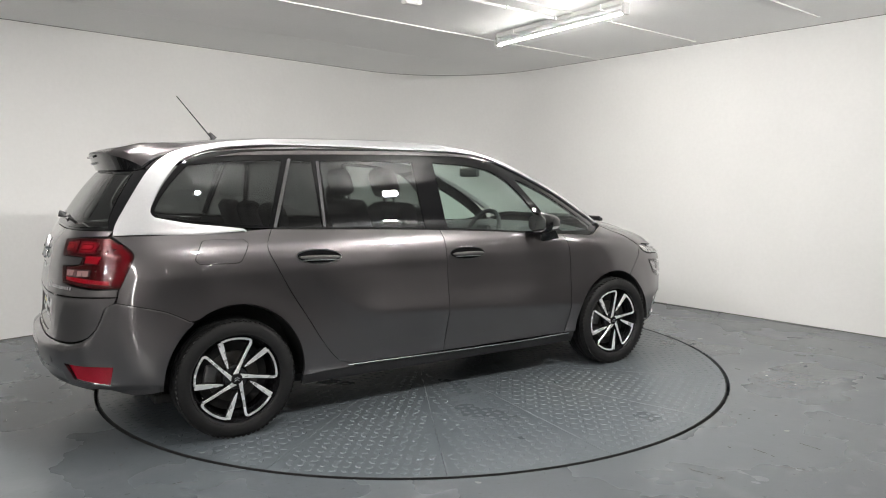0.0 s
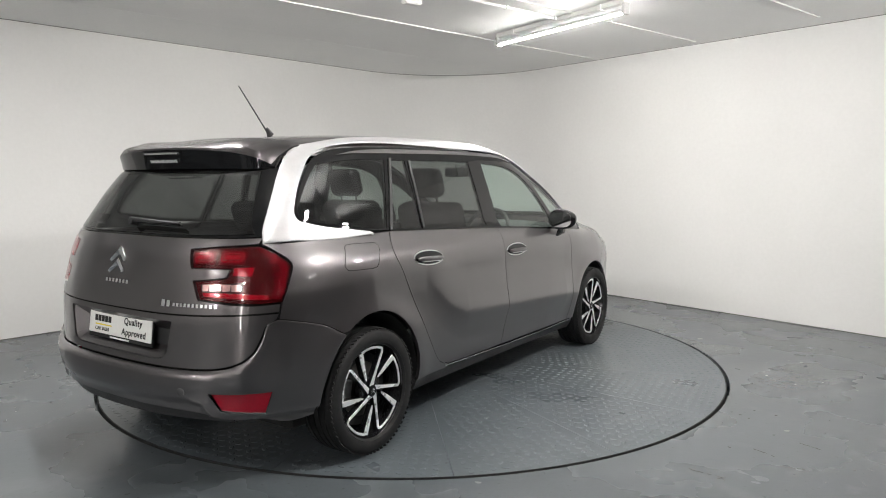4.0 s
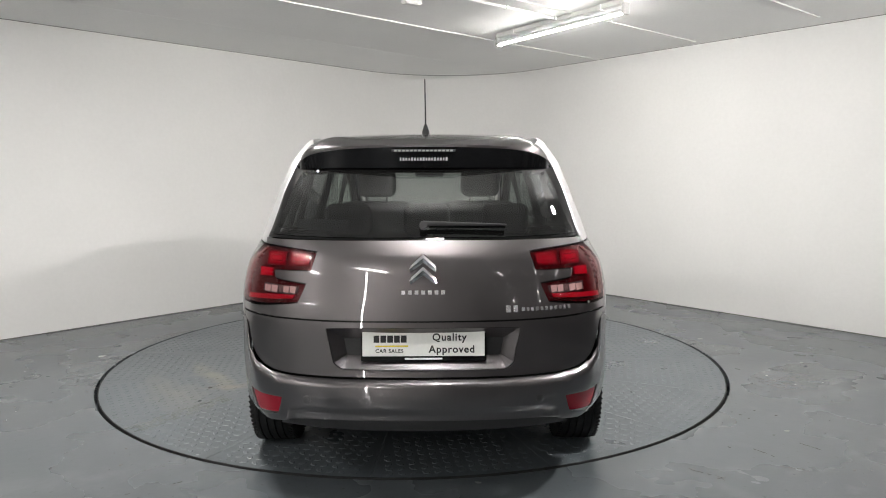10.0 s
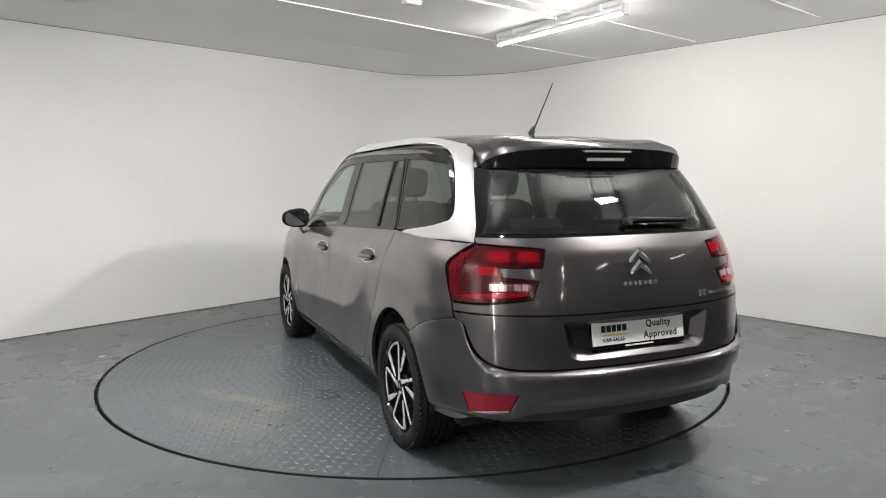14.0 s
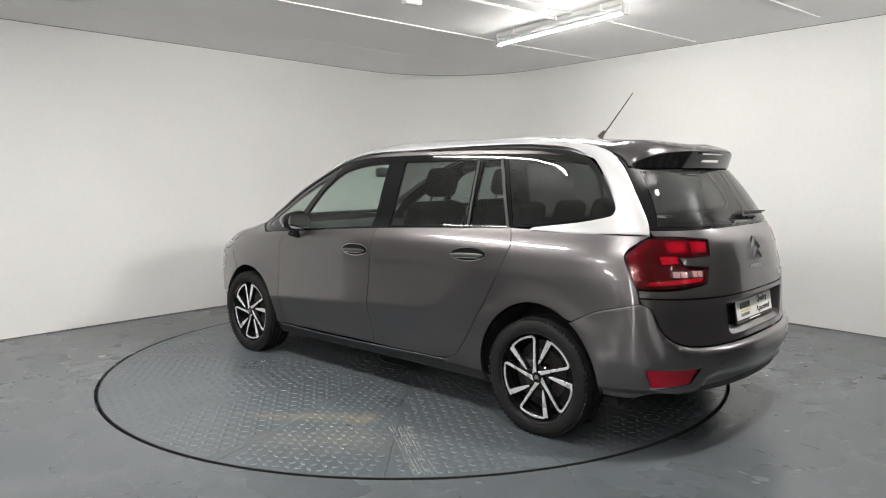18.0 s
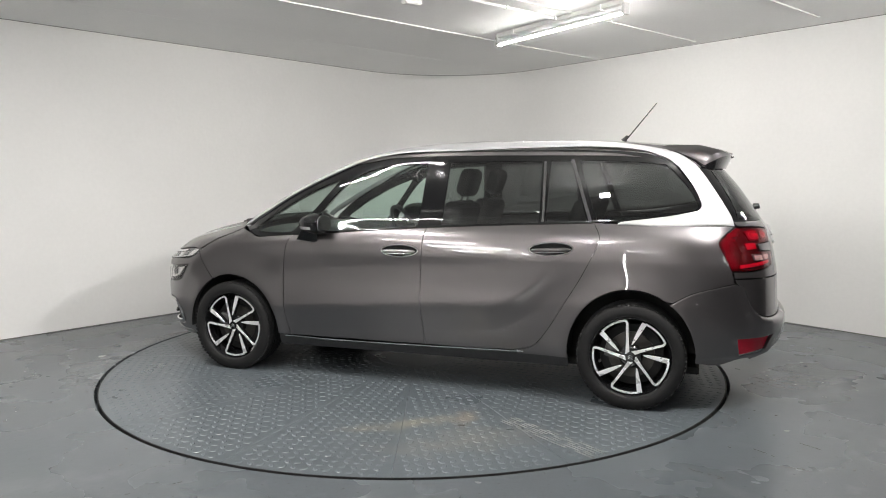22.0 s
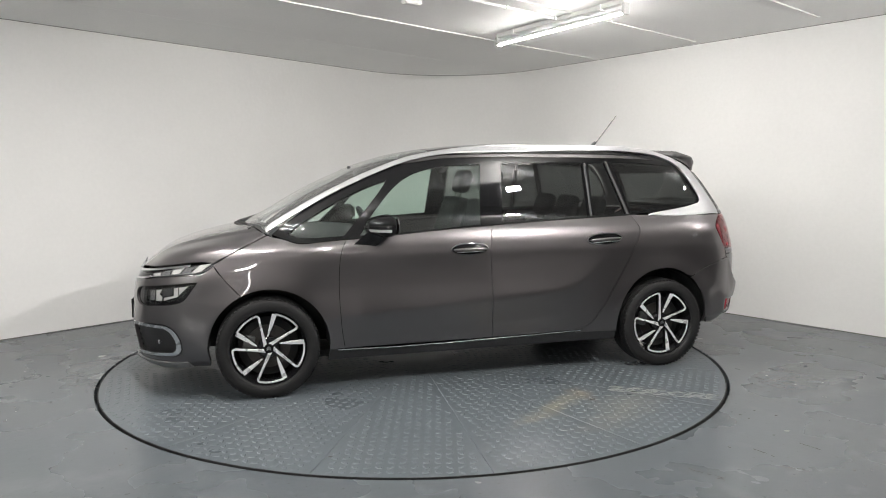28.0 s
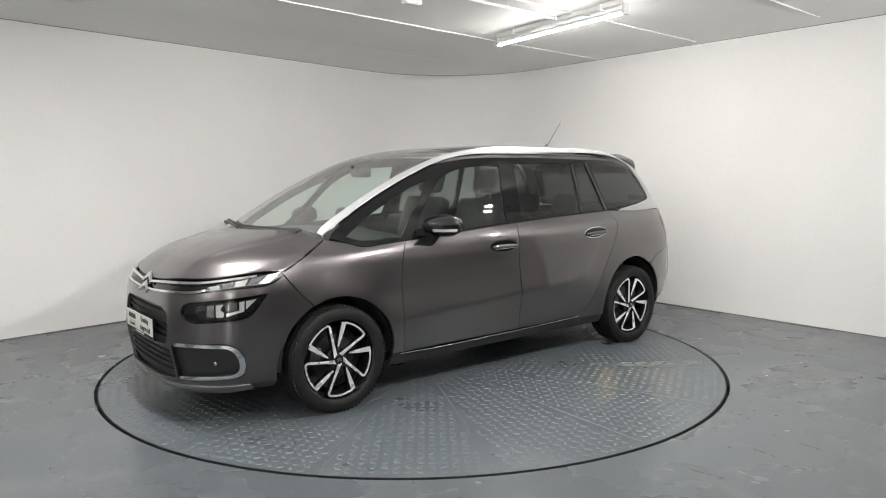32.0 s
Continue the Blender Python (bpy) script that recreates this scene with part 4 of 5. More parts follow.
def recess_wall():
    P = soft(PLATE_CUT, .02)
    A, S = c_rear(P), c_rear(shrink(P, .05))
    B = S - body_n(S) * .059
    A = A - body_n(A) * .008
    k = len(P)
    return mesh_of("recess_edge", np.vstack([A, B]) - np.array(AXIS), [(i, (i + 1) % k, k + (i + 1) % k, k + i) for i in range(k)], None, False, PAINT)


part("recess_edge", recess_wall(), PAINT, CAR)
RB = [c(aR(0, .562)), aR(.46, .565), aR(.625, .571), aR(.711, .593), aR(.760, .637), aR(.784, .698), aR(.799, .765), c(aS(*BUMP_SEAM[-1])), *[aS(*q) for q in BUMP_SEAM[-2:0:-1]], c(aS(*BUMP_SEAM[0])), *[aS(*q) for q in arc_pts(*R_ARCH, 126, 178, 8)], c(aS(-.372, .30)), aS(-.5, .285),
      aR(.74, .320), aR(.63, .350), aR(.5, .374), aR(.3, .384), c(aR(0, .386))]
REFL = [c(aS(-.60, .456)), aR(.70, .464), c(aR(.607, .470)), c(aR(.637, .386)), aR(.70, .373), c(aS(-.612, .360))]


def ledge(V, P):
    """The shelf that follows the tailgate's lower edge, and the dished face under it."""
    x, y, z = P[:, 0], np.abs(P[:, 1]), P[:, 2]
    edge = np.interp(y, (0, .46, .625, .71, .758, .782, .797, .804), (.563, .566, .572, .594, .637, .697, .763, .80))
    t = np.clip((edge - z) / .022, 0, 1)
    far = np.clip((-x - .60) / .10, 0, 1)
    low = np.clip((np.interp(y, (0, .5, .56, .60), (.430, .432, .415, .34)) - z) / .012, 0, 1)
    return far * (.030 * t * t * (3 - 2 * t) - .019 * np.clip((edge - .02 - z) / .13, 0, 1)) - .012 * low


rear_bumper = panel("rear_bumper", both_ways(RB), c_back, PAINT, both=False, holes=(REFL, [(-q[0], *q[1:]) for q in reversed(REFL)]), wave=ledge, step=.015)[0]
panel("bumper_skirt", both_ways([c(aR(0, .396)), aR(.3, .394), aR(.5, .386), c(aR(.62, .36)), c(aR(.66, .30)), aR(.5, .315), aR(.3, .320), c(aR(0, .320))]), c_back, PLASTIC, both=False, lift=-.022, thick=.01, label="dark plastic lower bumper skirt")
REFLECTOR = panel("rear_reflector", REFL, c_back, REDGLOW, lift=-.003, gap=.0, step=.02, label="red reflector in the bumper")
for ob, s in zip(REFLECTOR, (False, True)):
    rim_bar = [c(aR(.633, .388)), c(aR(.643, .379)), aR(.70, .366), c(aS(-.612, .353)), c(aS(-.612, .362)), aR(.70, .375)]
    part("bright_edge", fit_mesh("bright_edge", skin(rim_bar, c_back, lift=.002, gap=0, thick=.01, step=.02), CHROME, s), CHROME, ob, "chrome lower edge")
panel("screen_corner", [c((.47, 1.475)), c((.606, 1.458)), (.588, 1.50), c((.556, 1.565)), c((.44, 1.565))], c_rear, GLOSSBLACK, lift=.006, thick=.01, gap=0, step=.02, label="gloss black corner over the rear screen")
for base, s in zip(panel("tail_lamp", TL, c_back, DARKRED, lift=-.012, gap=0, thick=.01, step=.02, label="red tail lamp with a C-shaped outline"), (False, True)):
    def lay(name, out, mt, lift, label="", gap=.001):
        part(name, fit_mesh(name, skin(out, c_back, lift=lift, gap=gap, thick=.006, step=.02), mt, s), mt, base, label)
    lay("light_bar", [c(aR(.480, 1.082)), aR(.53, 1.090), c(aR(.585, 1.092)), c(aR(.59, 1.030)), c(aR(.497, 1.031))], REDLAMP, -.006)
    lay("light_bar", [c(aR(.60, 1.092)), aR(.66, 1.092), c(aR(.70, 1.085)), c(aR(.70, 1.031)), c(aR(.605, 1.030))], REDLAMP, -.006)
    for y0, y1, z0, z1 in ((.490, .578, 1.040, 1.082), (.608, .692, 1.040, 1.083)):
        ym, zm = (y0 + y1) / 2, (z0 + z1) / 2
        for nm, k, mt, lf in (("light_guide", 1.0, REDGLOW, -.004), ("light_ring", .80, DARKRED, -.003), ("light_core", .60, REDGLOW, -.002)):
            hw, hh = (y1 - y0) / 2 - (1 - k) * .022, (z1 - z0) / 2 * k
            lay(nm, [aR(ym - hw, zm), aR(ym - hw * .85, zm + hh * .9), aR(ym, zm + hh), aR(ym + hw * .85, zm + hh * .9), aR(ym + hw, zm), aR(ym + hw * .85, zm - hh * .9), aR(ym, zm - hh), aR(ym - hw * .85, zm - hh * .9)], mt, lf)
    lay("light_guide", [c(aR(.668, 1.018)), c(aR(.735, 1.018)), c(aR(.735, .978)), c(aR(.668, .982))], REDGLOW, -.004)
    lay("side_band", [c(aS(-.595, 1.100)), c(aS(-.568, 1.098)), aS(-.50, 1.037), aS(-.495, 1.012), c(aS(-.555, .872)), c(aS(-.60, .878)), aS(-.535, 1.01)], REDLAMP, -.006, "red outer band")
    for k in range(7):
        z0 = .893 + k * .027
        bow = .045 * (1 - ((z0 - .99) / .11)**2)
        for w in (0, 1):
            xa = -.592 + bow * .55 + .028 * w
            lay("light_facet", [c(aS(xa, z0)), c(aS(xa + .024, z0)), c(aS(xa + .026, z0 + .019)), c(aS(xa + .004, z0 + .019))], REDLAMP, -.004)
    lay("foot_band", [c(aR(.565, .893)), aR(.66, .885), c(aS(-.60, .874)), c(aS(-.60, .896)), aR(.66, .908), c(aR(.555, .910))], REDGLOW, -.004)
    lay("reversing_light", [c(aR(.538, .944)), c(aR(.712, .954)), c(aR(.716, .916)), c(aR(.565, .906)), aR(.548, .915)], LAMPBED, -.006, "clear reversing light")
    for y0, y1 in ((.550, .5795), (.5805, .610), (.636, .6695), (.6705, .704)):
        lay("light_cell", [c(aR(y0, .943)), c(aR(y1, .946)), c(aR(y1 + .002, .917)), c(aR(y0 + .006, .913))], WHITELAMP, -.003)
    lay("light_cell", [c(aR(.611, .944)), c(aR(.635, .945)), c(aR(.635, .917)), c(aR(.613, .916))], GREYREFLECT, -.003)
    lay("lens", TL, REDLENS, .003, "glossy outer lens", 0)


# nose
def aX(x, y, z):
    return (math.atan2(y, x - 2.3), z)


def mirrored(o):
    return [(-q[0], *q[1:]) for q in reversed(o)]


HEAD = [aX(3.652, .53, .672), aX(3.635, .56, .708), aX(3.57, .64, .722), aX(3.469, .732, .735), c(aX(3.262, .818, .757)), aX(3.304, .806, .698), aX(3.35, .793, .640), aX(3.421, .764, .616), aX(3.53, .69, .606), aX(3.617, .604, .601), aX(3.649, .539, .630)]
HEAD_LENS = [aX(3.60, .62, .685), aX(3.56, .655, .705), aX(3.469, .733, .722), c(aX(3.28, .813, .745)), aX(3.349, .792, .660), aX(3.42, .764, .632), aX(3.53, .69, .620), aX(3.59, .64, .628)]
DRL = [c(aX(3.60, .585, .772)), aX(3.54, .63, .797), aX(3.477, .681, .818), aX(3.35, .75, .845), c(aX(3.12, .813, .884)), aX(3.167, .816, .847), c(aX(3.265, .804, .810)), aX(3.40, .74, .794), aX(3.52, .67, .780)]
FOG = [c(aN(.45, .462)), aN(.58, .478), aX(3.48, .725, .484), aX(3.405, .757, .440), aX(3.378, .757, .375), aX(3.388, .748, .308), aX(3.435, .712, .270), c(aN(.46, .262))]
GRILLE_UP = both_ways([c((0, .664)), (.14, .664), c(aN(.318, .662)), aN(.385, .63), aN(.408, .52), c(aN(.385, .462)), aN(.2, .452), c((0, .450))])
GRILLE_LOW = both_ways([c((0, .434)), aN(.2, .436), c(aN(.40, .446)), aN(.43, .40), c(aN(.43, .265)), aN(.2, .25), c((0, .248))])
BUMP_TOP = [c((0, .735)), aN(.2, .745), aN(.4, .757), aX(3.592, .60, .766), aX(3.461, .719, .787), aX(3.265, .804, .802), aX(3.19, .815, .832)]
front_bumper = panel("front_bumper", both_ways(BUMP_TOP + [c(aF(3.16, .857)), aF(3.09, .76), c(aF(3.003, .665)), *[aF(*q) for q in arc_pts(*F_ARCH, 61, -14, 14)], c(aF(3.2, .200)), aF(3.35, .182), aN(.62, .167), aN(.4, .157), c(aN(0, .152))]),
                     c_nose, PAINT, both=False, holes=(HEAD, mirrored(HEAD), FOG, mirrored(FOG), GRILLE_UP, GRILLE_LOW), step=.022)[0]
panel("nose_strip", both_ways([c((0, .80)), aX(3.655, .3, .812), aX(3.575, .57, .826), aX(3.44, .69, .846), aX(3.25, .78, .872), c(aX(3.12, .811, .886)), c(aX(3.16, .817, .852)), aX(3.265, .804, .805), aX(3.461, .719, .790), aX(3.592, .6, .77), aN(.4, .760), aN(.2, .748), c((0, .738))]),
      c_nose, GLOSSBLACK, both=False, lift=-.012, thick=.01, gap=0, label="gloss black strip between the bonnet and the nose", step=.02)
for z0, pts in ((0, [(3.672, .05, .783), (3.66, .2, .796), (3.648, .345, .806), (3.568, .582, .819), (3.449, .692, .836), (3.30, .765, .856)]), (1, [(3.685, .05, .742), (3.68, .2, .748), (3.666, .396, .760), (3.60, .59, .771), (3.54, .64, .783)])):
    up = [aX(x, y, z + .006) for x, y, z in pts]
    dn = [aX(x, y, z - .006) for x, y, z in pts]
    panel("chrome_strip", [c(up[0]), *up[1:-1], c(up[-1]), c(dn[-1]), *dn[-2:0:-1], c(dn[0])], c_nose, CHROME, lift=.006, thick=.018, gap=0, step=.02, label="chrome strip running out from the badge")
for base, s in zip(panel("daytime_lamp", DRL, c_nose, LAMPBED, lift=-.008, thick=.008, gap=0, step=.02, label="slim clear daytime running lamp"), (False, True)):
    def lay(name, out, mt, lift, label="", gap=.001):
        part(name, fit_mesh(name, skin(out, c_nose, lift=lift, gap=gap, thick=.006, step=.02), mt, s), mt, base, label)
    for k in range(5):
        t0, t1 = .08 + k * .18, .08 + k * .18 + .155
        A, B = np.array([(3.56, .625, .797), (3.15, .811, .880)]), np.array([(3.53, .66, .780), (3.21, .810, .826)])
        q = [A[0] + (A[1] - A[0]) * t0, A[0] + (A[1] - A[0]) * t1, B[0] + (B[1] - B[0]) * (t1 - .03), B[0] + (B[1] - B[0]) * (t0 - .03)]
        lay("light_cell", [c(aX(*v)) for v in q], GREYREFLECT if k % 2 else WHITELAMP, -.003)
    lay("light_blade", [c(aX(3.585, .60, .776)), aX(3.52, .67, .784), aX(3.40, .74, .799), c(aX(3.27, .803, .814)), c(aX(3.262, .804, .821)), aX(3.40, .74, .806), aX(3.52, .67, .791), c(aX(3.58, .605, .783))], CHROME, -.001, "chrome blade under the lamp")
    lay("lens", DRL, CLEAR, .003, "clear outer lens", 0)
for base, s in zip(panel("headlamp", HEAD, c_nose, GLOSSBLACK, lift=-.014, thick=.012, gap=0, step=.02, label="headlamp in a black recess"), (False, True)):
    def lay(name, out, mt, lift, label="", gap=.001):
        part(name, fit_mesh(name, skin(out, c_nose, lift=lift, gap=gap, thick=.006, step=.02), mt, s), mt, base, label)
    def cell(u, v):
        lo, hi = .632 + .095 * max(u - .62, 0)**1.2 / .31, .697 + .042 * u
        return c((.445 + .235 * u, lo + (hi - lo) * v))
    lay("reflector", [cell(.17, .08), cell(.30, .05), cell(.30, .93), cell(.18, .90)], GREYREFLECT, -.009, "grey reflector")
    lay("projector", [cell(.33, .05), cell(.45, .05), cell(.46, .35), cell(.40, .55), cell(.45, .92), cell(.33, .92)], WHITELAMP, -.006, "bright curved reflector")
    lay("shade", [cell(.47, .36), cell(.66, .42), cell(.66, .92), cell(.47, .92)], LAMPBED, -.007)
    lay("reflector", [cell(.49, .05), cell(.76, .06), cell(.765, .92), cell(.68, .92), cell(.68, .36), cell(.49, .30)], WHITELAMP, -.007, "bright reflector")
    lay("reflector", [cell(.78, .12), cell(.86, .30), cell(.95, .86), cell(.78, .92)], WHITELAMP, -.005, "bright outer facet")
    lay("lens", HEAD_LENS, CLEAR, .002, "clear outer lens", 0)
panel("fog_panel", FOG, c_nose, PLASTIC, lift=-.03, thick=.0, gap=-.012, step=.03, label="black plastic fog lamp panel")


def strip_on(chart, pts, w, lift, thick=.014, name="strip", material=CHROME, parent=None, label="", both=True):
    """A bar along a line on the surface."""
    P = np.array(pts, float)
    T = np.gradient(P, axis=0)
    T /= np.linalg.norm(T, axis=1)[:, None]
    Nn = np.stack([-T[:, 1], T[:, 0]], 1)
    up, dn = P + Nn * w, P - Nn * w
    return panel(name, [(*q, 1) for q in up] + [(*q, 1) for q in dn[::-1]], chart, material, parent, label, both, lift=lift, thick=thick, gap=0, step=.02, ease=.003)


def dense(pts, n=6):
    P = np.array(pts, float)
    t = np.arange(len(P))
    k = np.linspace(0, len(P) - 1, (len(P) - 1) * n + 1)
    a, b = pchip(np.r_[0, np.cumsum(np.hypot(*np.diff(P, axis=0).T))], P[:, 0]), pchip(np.r_[0, np.cumsum(np.hypot(*np.diff(P, axis=0).T))], P[:, 1])
    s = np.linspace(0, np.sum(np.hypot(*np.diff(P, axis=0).T)), len(k))
    return np.stack([a(s), b(s)], 1)


strip_on(c_nose, dense([aN(.47, .468), aN(.60, .474), aX(3.475, .728, .468), aX(3.42, .752, .432), aX(3.397, .754, .375), aX(3.405, .745, .320), aX(3.445, .712, .286), aN(.60, .277), aN(.47, .272)]), .0105, .005, name="fog_trim", label="chrome C-shaped fog lamp trim")
for s in (1, -1):
    bm = bmesh.new()
    bmesh.ops.create_uvsphere(bm, u_segments=18, v_segments=10, radius=.017, matrix=Matrix.Translation((3.513, s * .655, .365)) @ Matrix.Diagonal((.6, 1, 1, 1)))
    single("fog_lamp", bm, GREYREFLECT, "small round clear fog lamp")
panel("grille", GRILLE_UP, c_nose, PLASTIC, both=False, lift=-.035, thick=0, gap=-.012, label="black upper grille")
panel("lower_grille", GRILLE_LOW, c_nose, PLASTIC, both=False, lift=-.035, thick=0, gap=-.012, label="black lower grille")
for z in (.63, .595, .56, .525, .49):
    strip_on(c_nose, [(-a, z) for a in np.linspace(-.27, .27, 15)], .005, -.018, name="grille_slat", material=PLASTIC, both=False)
for z in (.40, .365, .33, .295):
    strip_on(c_nose, [(-a, z) for a in np.linspace(-.29, .29, 15)], .006, -.018, name="grille_slat", material=PLASTIC, both=False)
panel("chin_lip", both_ways([c(aN(0, .226)), aN(.3, .227), aN(.5, .228), aN(.60, .226), aX(3.47, .70, .226), c(aX(3.38, .745, .232)), c(aX(3.38, .745, .200)), aX(3.47, .70, .188), aN(.60, .178), aN(.4, .166), c(aN(0, .162))]), c_nose, LIPGREY, both=False, lift=.014, thick=.025, gap=0, ease=.005, label="satin grey lip under the nose")


# badges and plates
def chevron(w, h, t):
    """Two stacked ridged chevrons, standing in xy."""
    bm = bmesh.new()
    for k in (0, 1):
        y = -k * h * .43
        top = [(-w / 2, y + h * .03), (-w * .43, y + h * .16), (0, y + h * .54), (w * .43, y + h * .16), (w / 2, y + h * .03)]
        low = [(-w * .44, y - h * .08), (-w * .36, y - h * .02), (0, y + h * .24), (w * .36, y - h * .02), (w * .44, y - h * .08)]
        rows = [[bm.verts.new((*p, 0)) for p in top], [bm.verts.new((*p, t * .55)) for p in top], [bm.verts.new((p[0] * .55 + q[0] * .45, p[1] * .55 + q[1] * .45, t)) for p, q in zip(top, low)],
                [bm.verts.new((*q, t * .55)) for q in low], [bm.verts.new((*q, 0)) for q in low]]
        for a, b in zip(rows, rows[1:]):
            for i in range(4):
                bm.faces.new((a[i], a[i + 1], b[i + 1], b[i]))
        for i in (0, 4):
            bm.faces.new([r[i] for r in rows])
    return bm


def on_tail(y, z, lift=.0):
    P = c_rear(np.array([[y, z]]))
    N = Vector(body_n(P)[0])
    x = Vector((0, 0, 1)).cross(N).normalized()
    up = N.cross(x)
    return Matrix.Translation(Vector(P[0]) + N * lift) @ Matrix((x, up, N)).transposed().to_4x4()


def placed(bm, m):
    bmesh.ops.transform(bm, matrix=m, verts=bm.verts)
    return bm


single("badge", placed(chevron(.118, .122, .018), on_tail(0, 1.018, .001)), CHROME, "chrome double-chevron badge", smooth=False)


def bars(name, cells, z, h):
    """Lettering as short upright bars across the tail, each a part: middle and width of each."""
    for yc, wd in cells:
        single(name, prism([(-wd / 2, -h / 2), (wd / 2, -h / 2), (wd / 2, h / 2), (-wd / 2, h / 2)], .003, on_tail(yc, z, .001), .0006), LETTER, "chrome lettering bar", smooth=False)


bars("name_bar", [(.084 - .028 * k, .017) for k in range(7)], .925, .018)
bars("model_bar", [(-.360, .022), (-.391, .020)], .853, .030)
bars("model_bar", [(-.424 - .0205 * k, .0135) for k in range(11)], .850, .016)


def words(text, size, m, name, material, parent):
    cu = bpy.data.curves.new("words", "FONT")
    cu.body, cu.size, cu.space_character, cu.align_x, cu.align_y, cu.extrude, cu.offset = text, size, 1.14, "CENTER", "CENTER", .0006, size * .022
    ob = bpy.data.objects.new("words", cu)
    me = bpy.data.meshes.new_from_object(ob)
    me.materials.clear()
    me.materials.append(material)
    me.transform(m)
    bpy.data.objects.remove(ob)
    return part(name, me, material, parent)


def number_plate(m, name, label):
    """A white show plate in a black holder; m: its middle, x to the right and z out of its face, in car measures."""
    m = Matrix.Translation(-AXIS) @ m
    p = part(name, placed(box(.532, .130, .012, .004), m @ Matrix.Translation((0, -.010, -.006))), GLOSSBLACK, CAR, label)
    part("plate_face", placed(box(.520, .106, .004, .001), m @ Matrix.Translation((0, 0, .002))), PLATEWHITE, p, "white plate with black and yellow print")
    words("Quality", .043, m @ Matrix.Translation((.110, .026, .0048)), "print", PRINTBLACK, p)
    words("Approved", .043, m @ Matrix.Translation((.120, -.025, .0048)), "print", PRINTBLACK, p)
    words("CAR SALES", .022, m @ Matrix.Translation((-.145, -.031, .0048)), "print", PRINTBLACK, p)
    for k in range(5):
        part("print", placed(box(.024, .030, .001), m @ Matrix.Translation((-.200 + k * .029, .020, .0046))), PRINTBLACK, p)
    part("print", placed(box(.14, .006, .001), m @ Matrix.Translation((-.135, -.010, .0046))), PRINTYELLOW, p)
    part("print", placed(box(.16, .008, .001), m @ Matrix.Translation((0, -.064, .0006))), PRINTWHITE, p)


number_plate(Matrix.Translation((-.826, 0, .705)) @ Matrix(((0, 0.0, -1), (-1, 0, 0.0), (0, 1, 0))).to_4x4() @ Matrix.Rotation(radians(-8), 4, "X"), "rear_plate", "white dealer plate in a black holder")
number_plate(Matrix.Translation((3.728, 0, .530)) @ Matrix(((0, 0, 1.0), (1, 0, 0), (0, 1, 0))).to_4x4(), "front_plate", "white dealer plate in a black holder")
NOSE_BADGE = Matrix.Translation((3.672, 0, .775)) @ Matrix(((0, 0, 1.0), (1, 0, 0), (0, 1, 0))).to_4x4() @ Matrix.Rotation(radians(-25), 4, "X")
single("badge", placed(chevron(.17, .13, .012), NOSE_BADGE), CHROME, "chrome double-chevron badge", smooth=False)


# spoiler over the rear screen
def spoiler():
    """Cross-sections from the roof back over the lip and down to the screen; the ends droop onto the roof arch."""
    ys = .594 * np.sin(np.linspace(-math.pi / 2, math.pi / 2, 65))
    roof = {x: c_top(np.stack([np.full(65, x), ys * .97], 1))[:, 2] for x in (-.12, -.22)}
    secs = []
    for i, y in enumerate(ys):
        e = abs(y) / .594
        w = e**9
        hump = .015 * math.exp(-((abs(y) - .43) / .075)**2)
        lip = .098 * e**2
        mid = [(-.12, y * .97, roof[-.12][i] - .010), (-.22, y * .97, max(roof[-.22][i], 1.596 - .03 * e**4) + .002 + hump * .6), (-.36, y, 1.597 - .012 * e**2 + hump), (-.50 + .02 * e, y, 1.577 - .016 * e**2 + hump * .2),
               (-.565 + lip, y, 1.556 - .020 * e**2), (-.568 + lip, y, 1.545 - .020 * e**2), (-.550 + lip * .9, y, 1.50 - .012 * e**2), (-.528 + .07 * e**2, y, 1.452), (-.505 + .06 * e**2, y, 1.450), (-.40, y, 1.49)]
        s = math.copysign(1, y)
        end = [(-.12, s * .576, roof[-.12][i] - .010), (-.215, s * .560, 1.558), (-.29, s * .576, 1.512), (-.338, s * .592, 1.476), (-.356, s * .597, 1.460),
               (-.360, s * .598, 1.455), (-.362, s * .598, 1.451), (-.364, s * .598, 1.447), (-.358, s * .596, 1.445), (-.335, s * .592, 1.455)]
        secs.append([[p * (1 - w) + q * w for p, q in zip(u, v)] for u, v in zip(mid, end)])
    return np.array(secs)


def loft(secs, a, b):
    bm = bmesh.new()
    rows = [[bm.verts.new(Vector(q)) for q in s[a:b]] for s in secs]
    for r0, r1 in zip(rows, rows[1:]):
        for i in range(len(r0) - 1):
            bm.faces.new((r0[i], r0[i + 1], r1[i + 1], r1[i]))
    return bm


sp = spoiler()
for s in (1, -1):
    q = np.array([[s * aR(.49, .475)[0], .475]])
    P = c_back(q)
    N = Vector(body_n(P)[0])
    at = Vector(P[0]) + N * (float(ledge(q, P)[0]) - .001)
    single("parking_sensor", placed(lathe([(.001, .003), (.016, .003), (.019, .0015), (.019, -.004)], 20), Matrix.Translation(at) @ N.to_track_quat("Y", "Z").to_matrix().to_4x4()), PAINT, "round parking sensor")
top = loft(sp, 0, 6)
bmesh.ops.solidify(top, geom=top.faces[:], thickness=.006)
single("spoiler", top, PAINT, "roof spoiler over the rear screen")
face = loft(sp, 5, 10)
for k in (0, -1):
    face.faces.new([face.verts.new(Vector(q)) for q in sp[k][2:]])
single("spoiler_face", face, GLOSSBLACK, "gloss black spoiler face")
single("brake_light", box(.006, .29, .013, .003, Matrix.Translation((-.566, 0, 1.528)) @ Matrix.Rotation(radians(-25), 4, "Y")), LAMPBED, "slim high-level brake light", smooth=False)
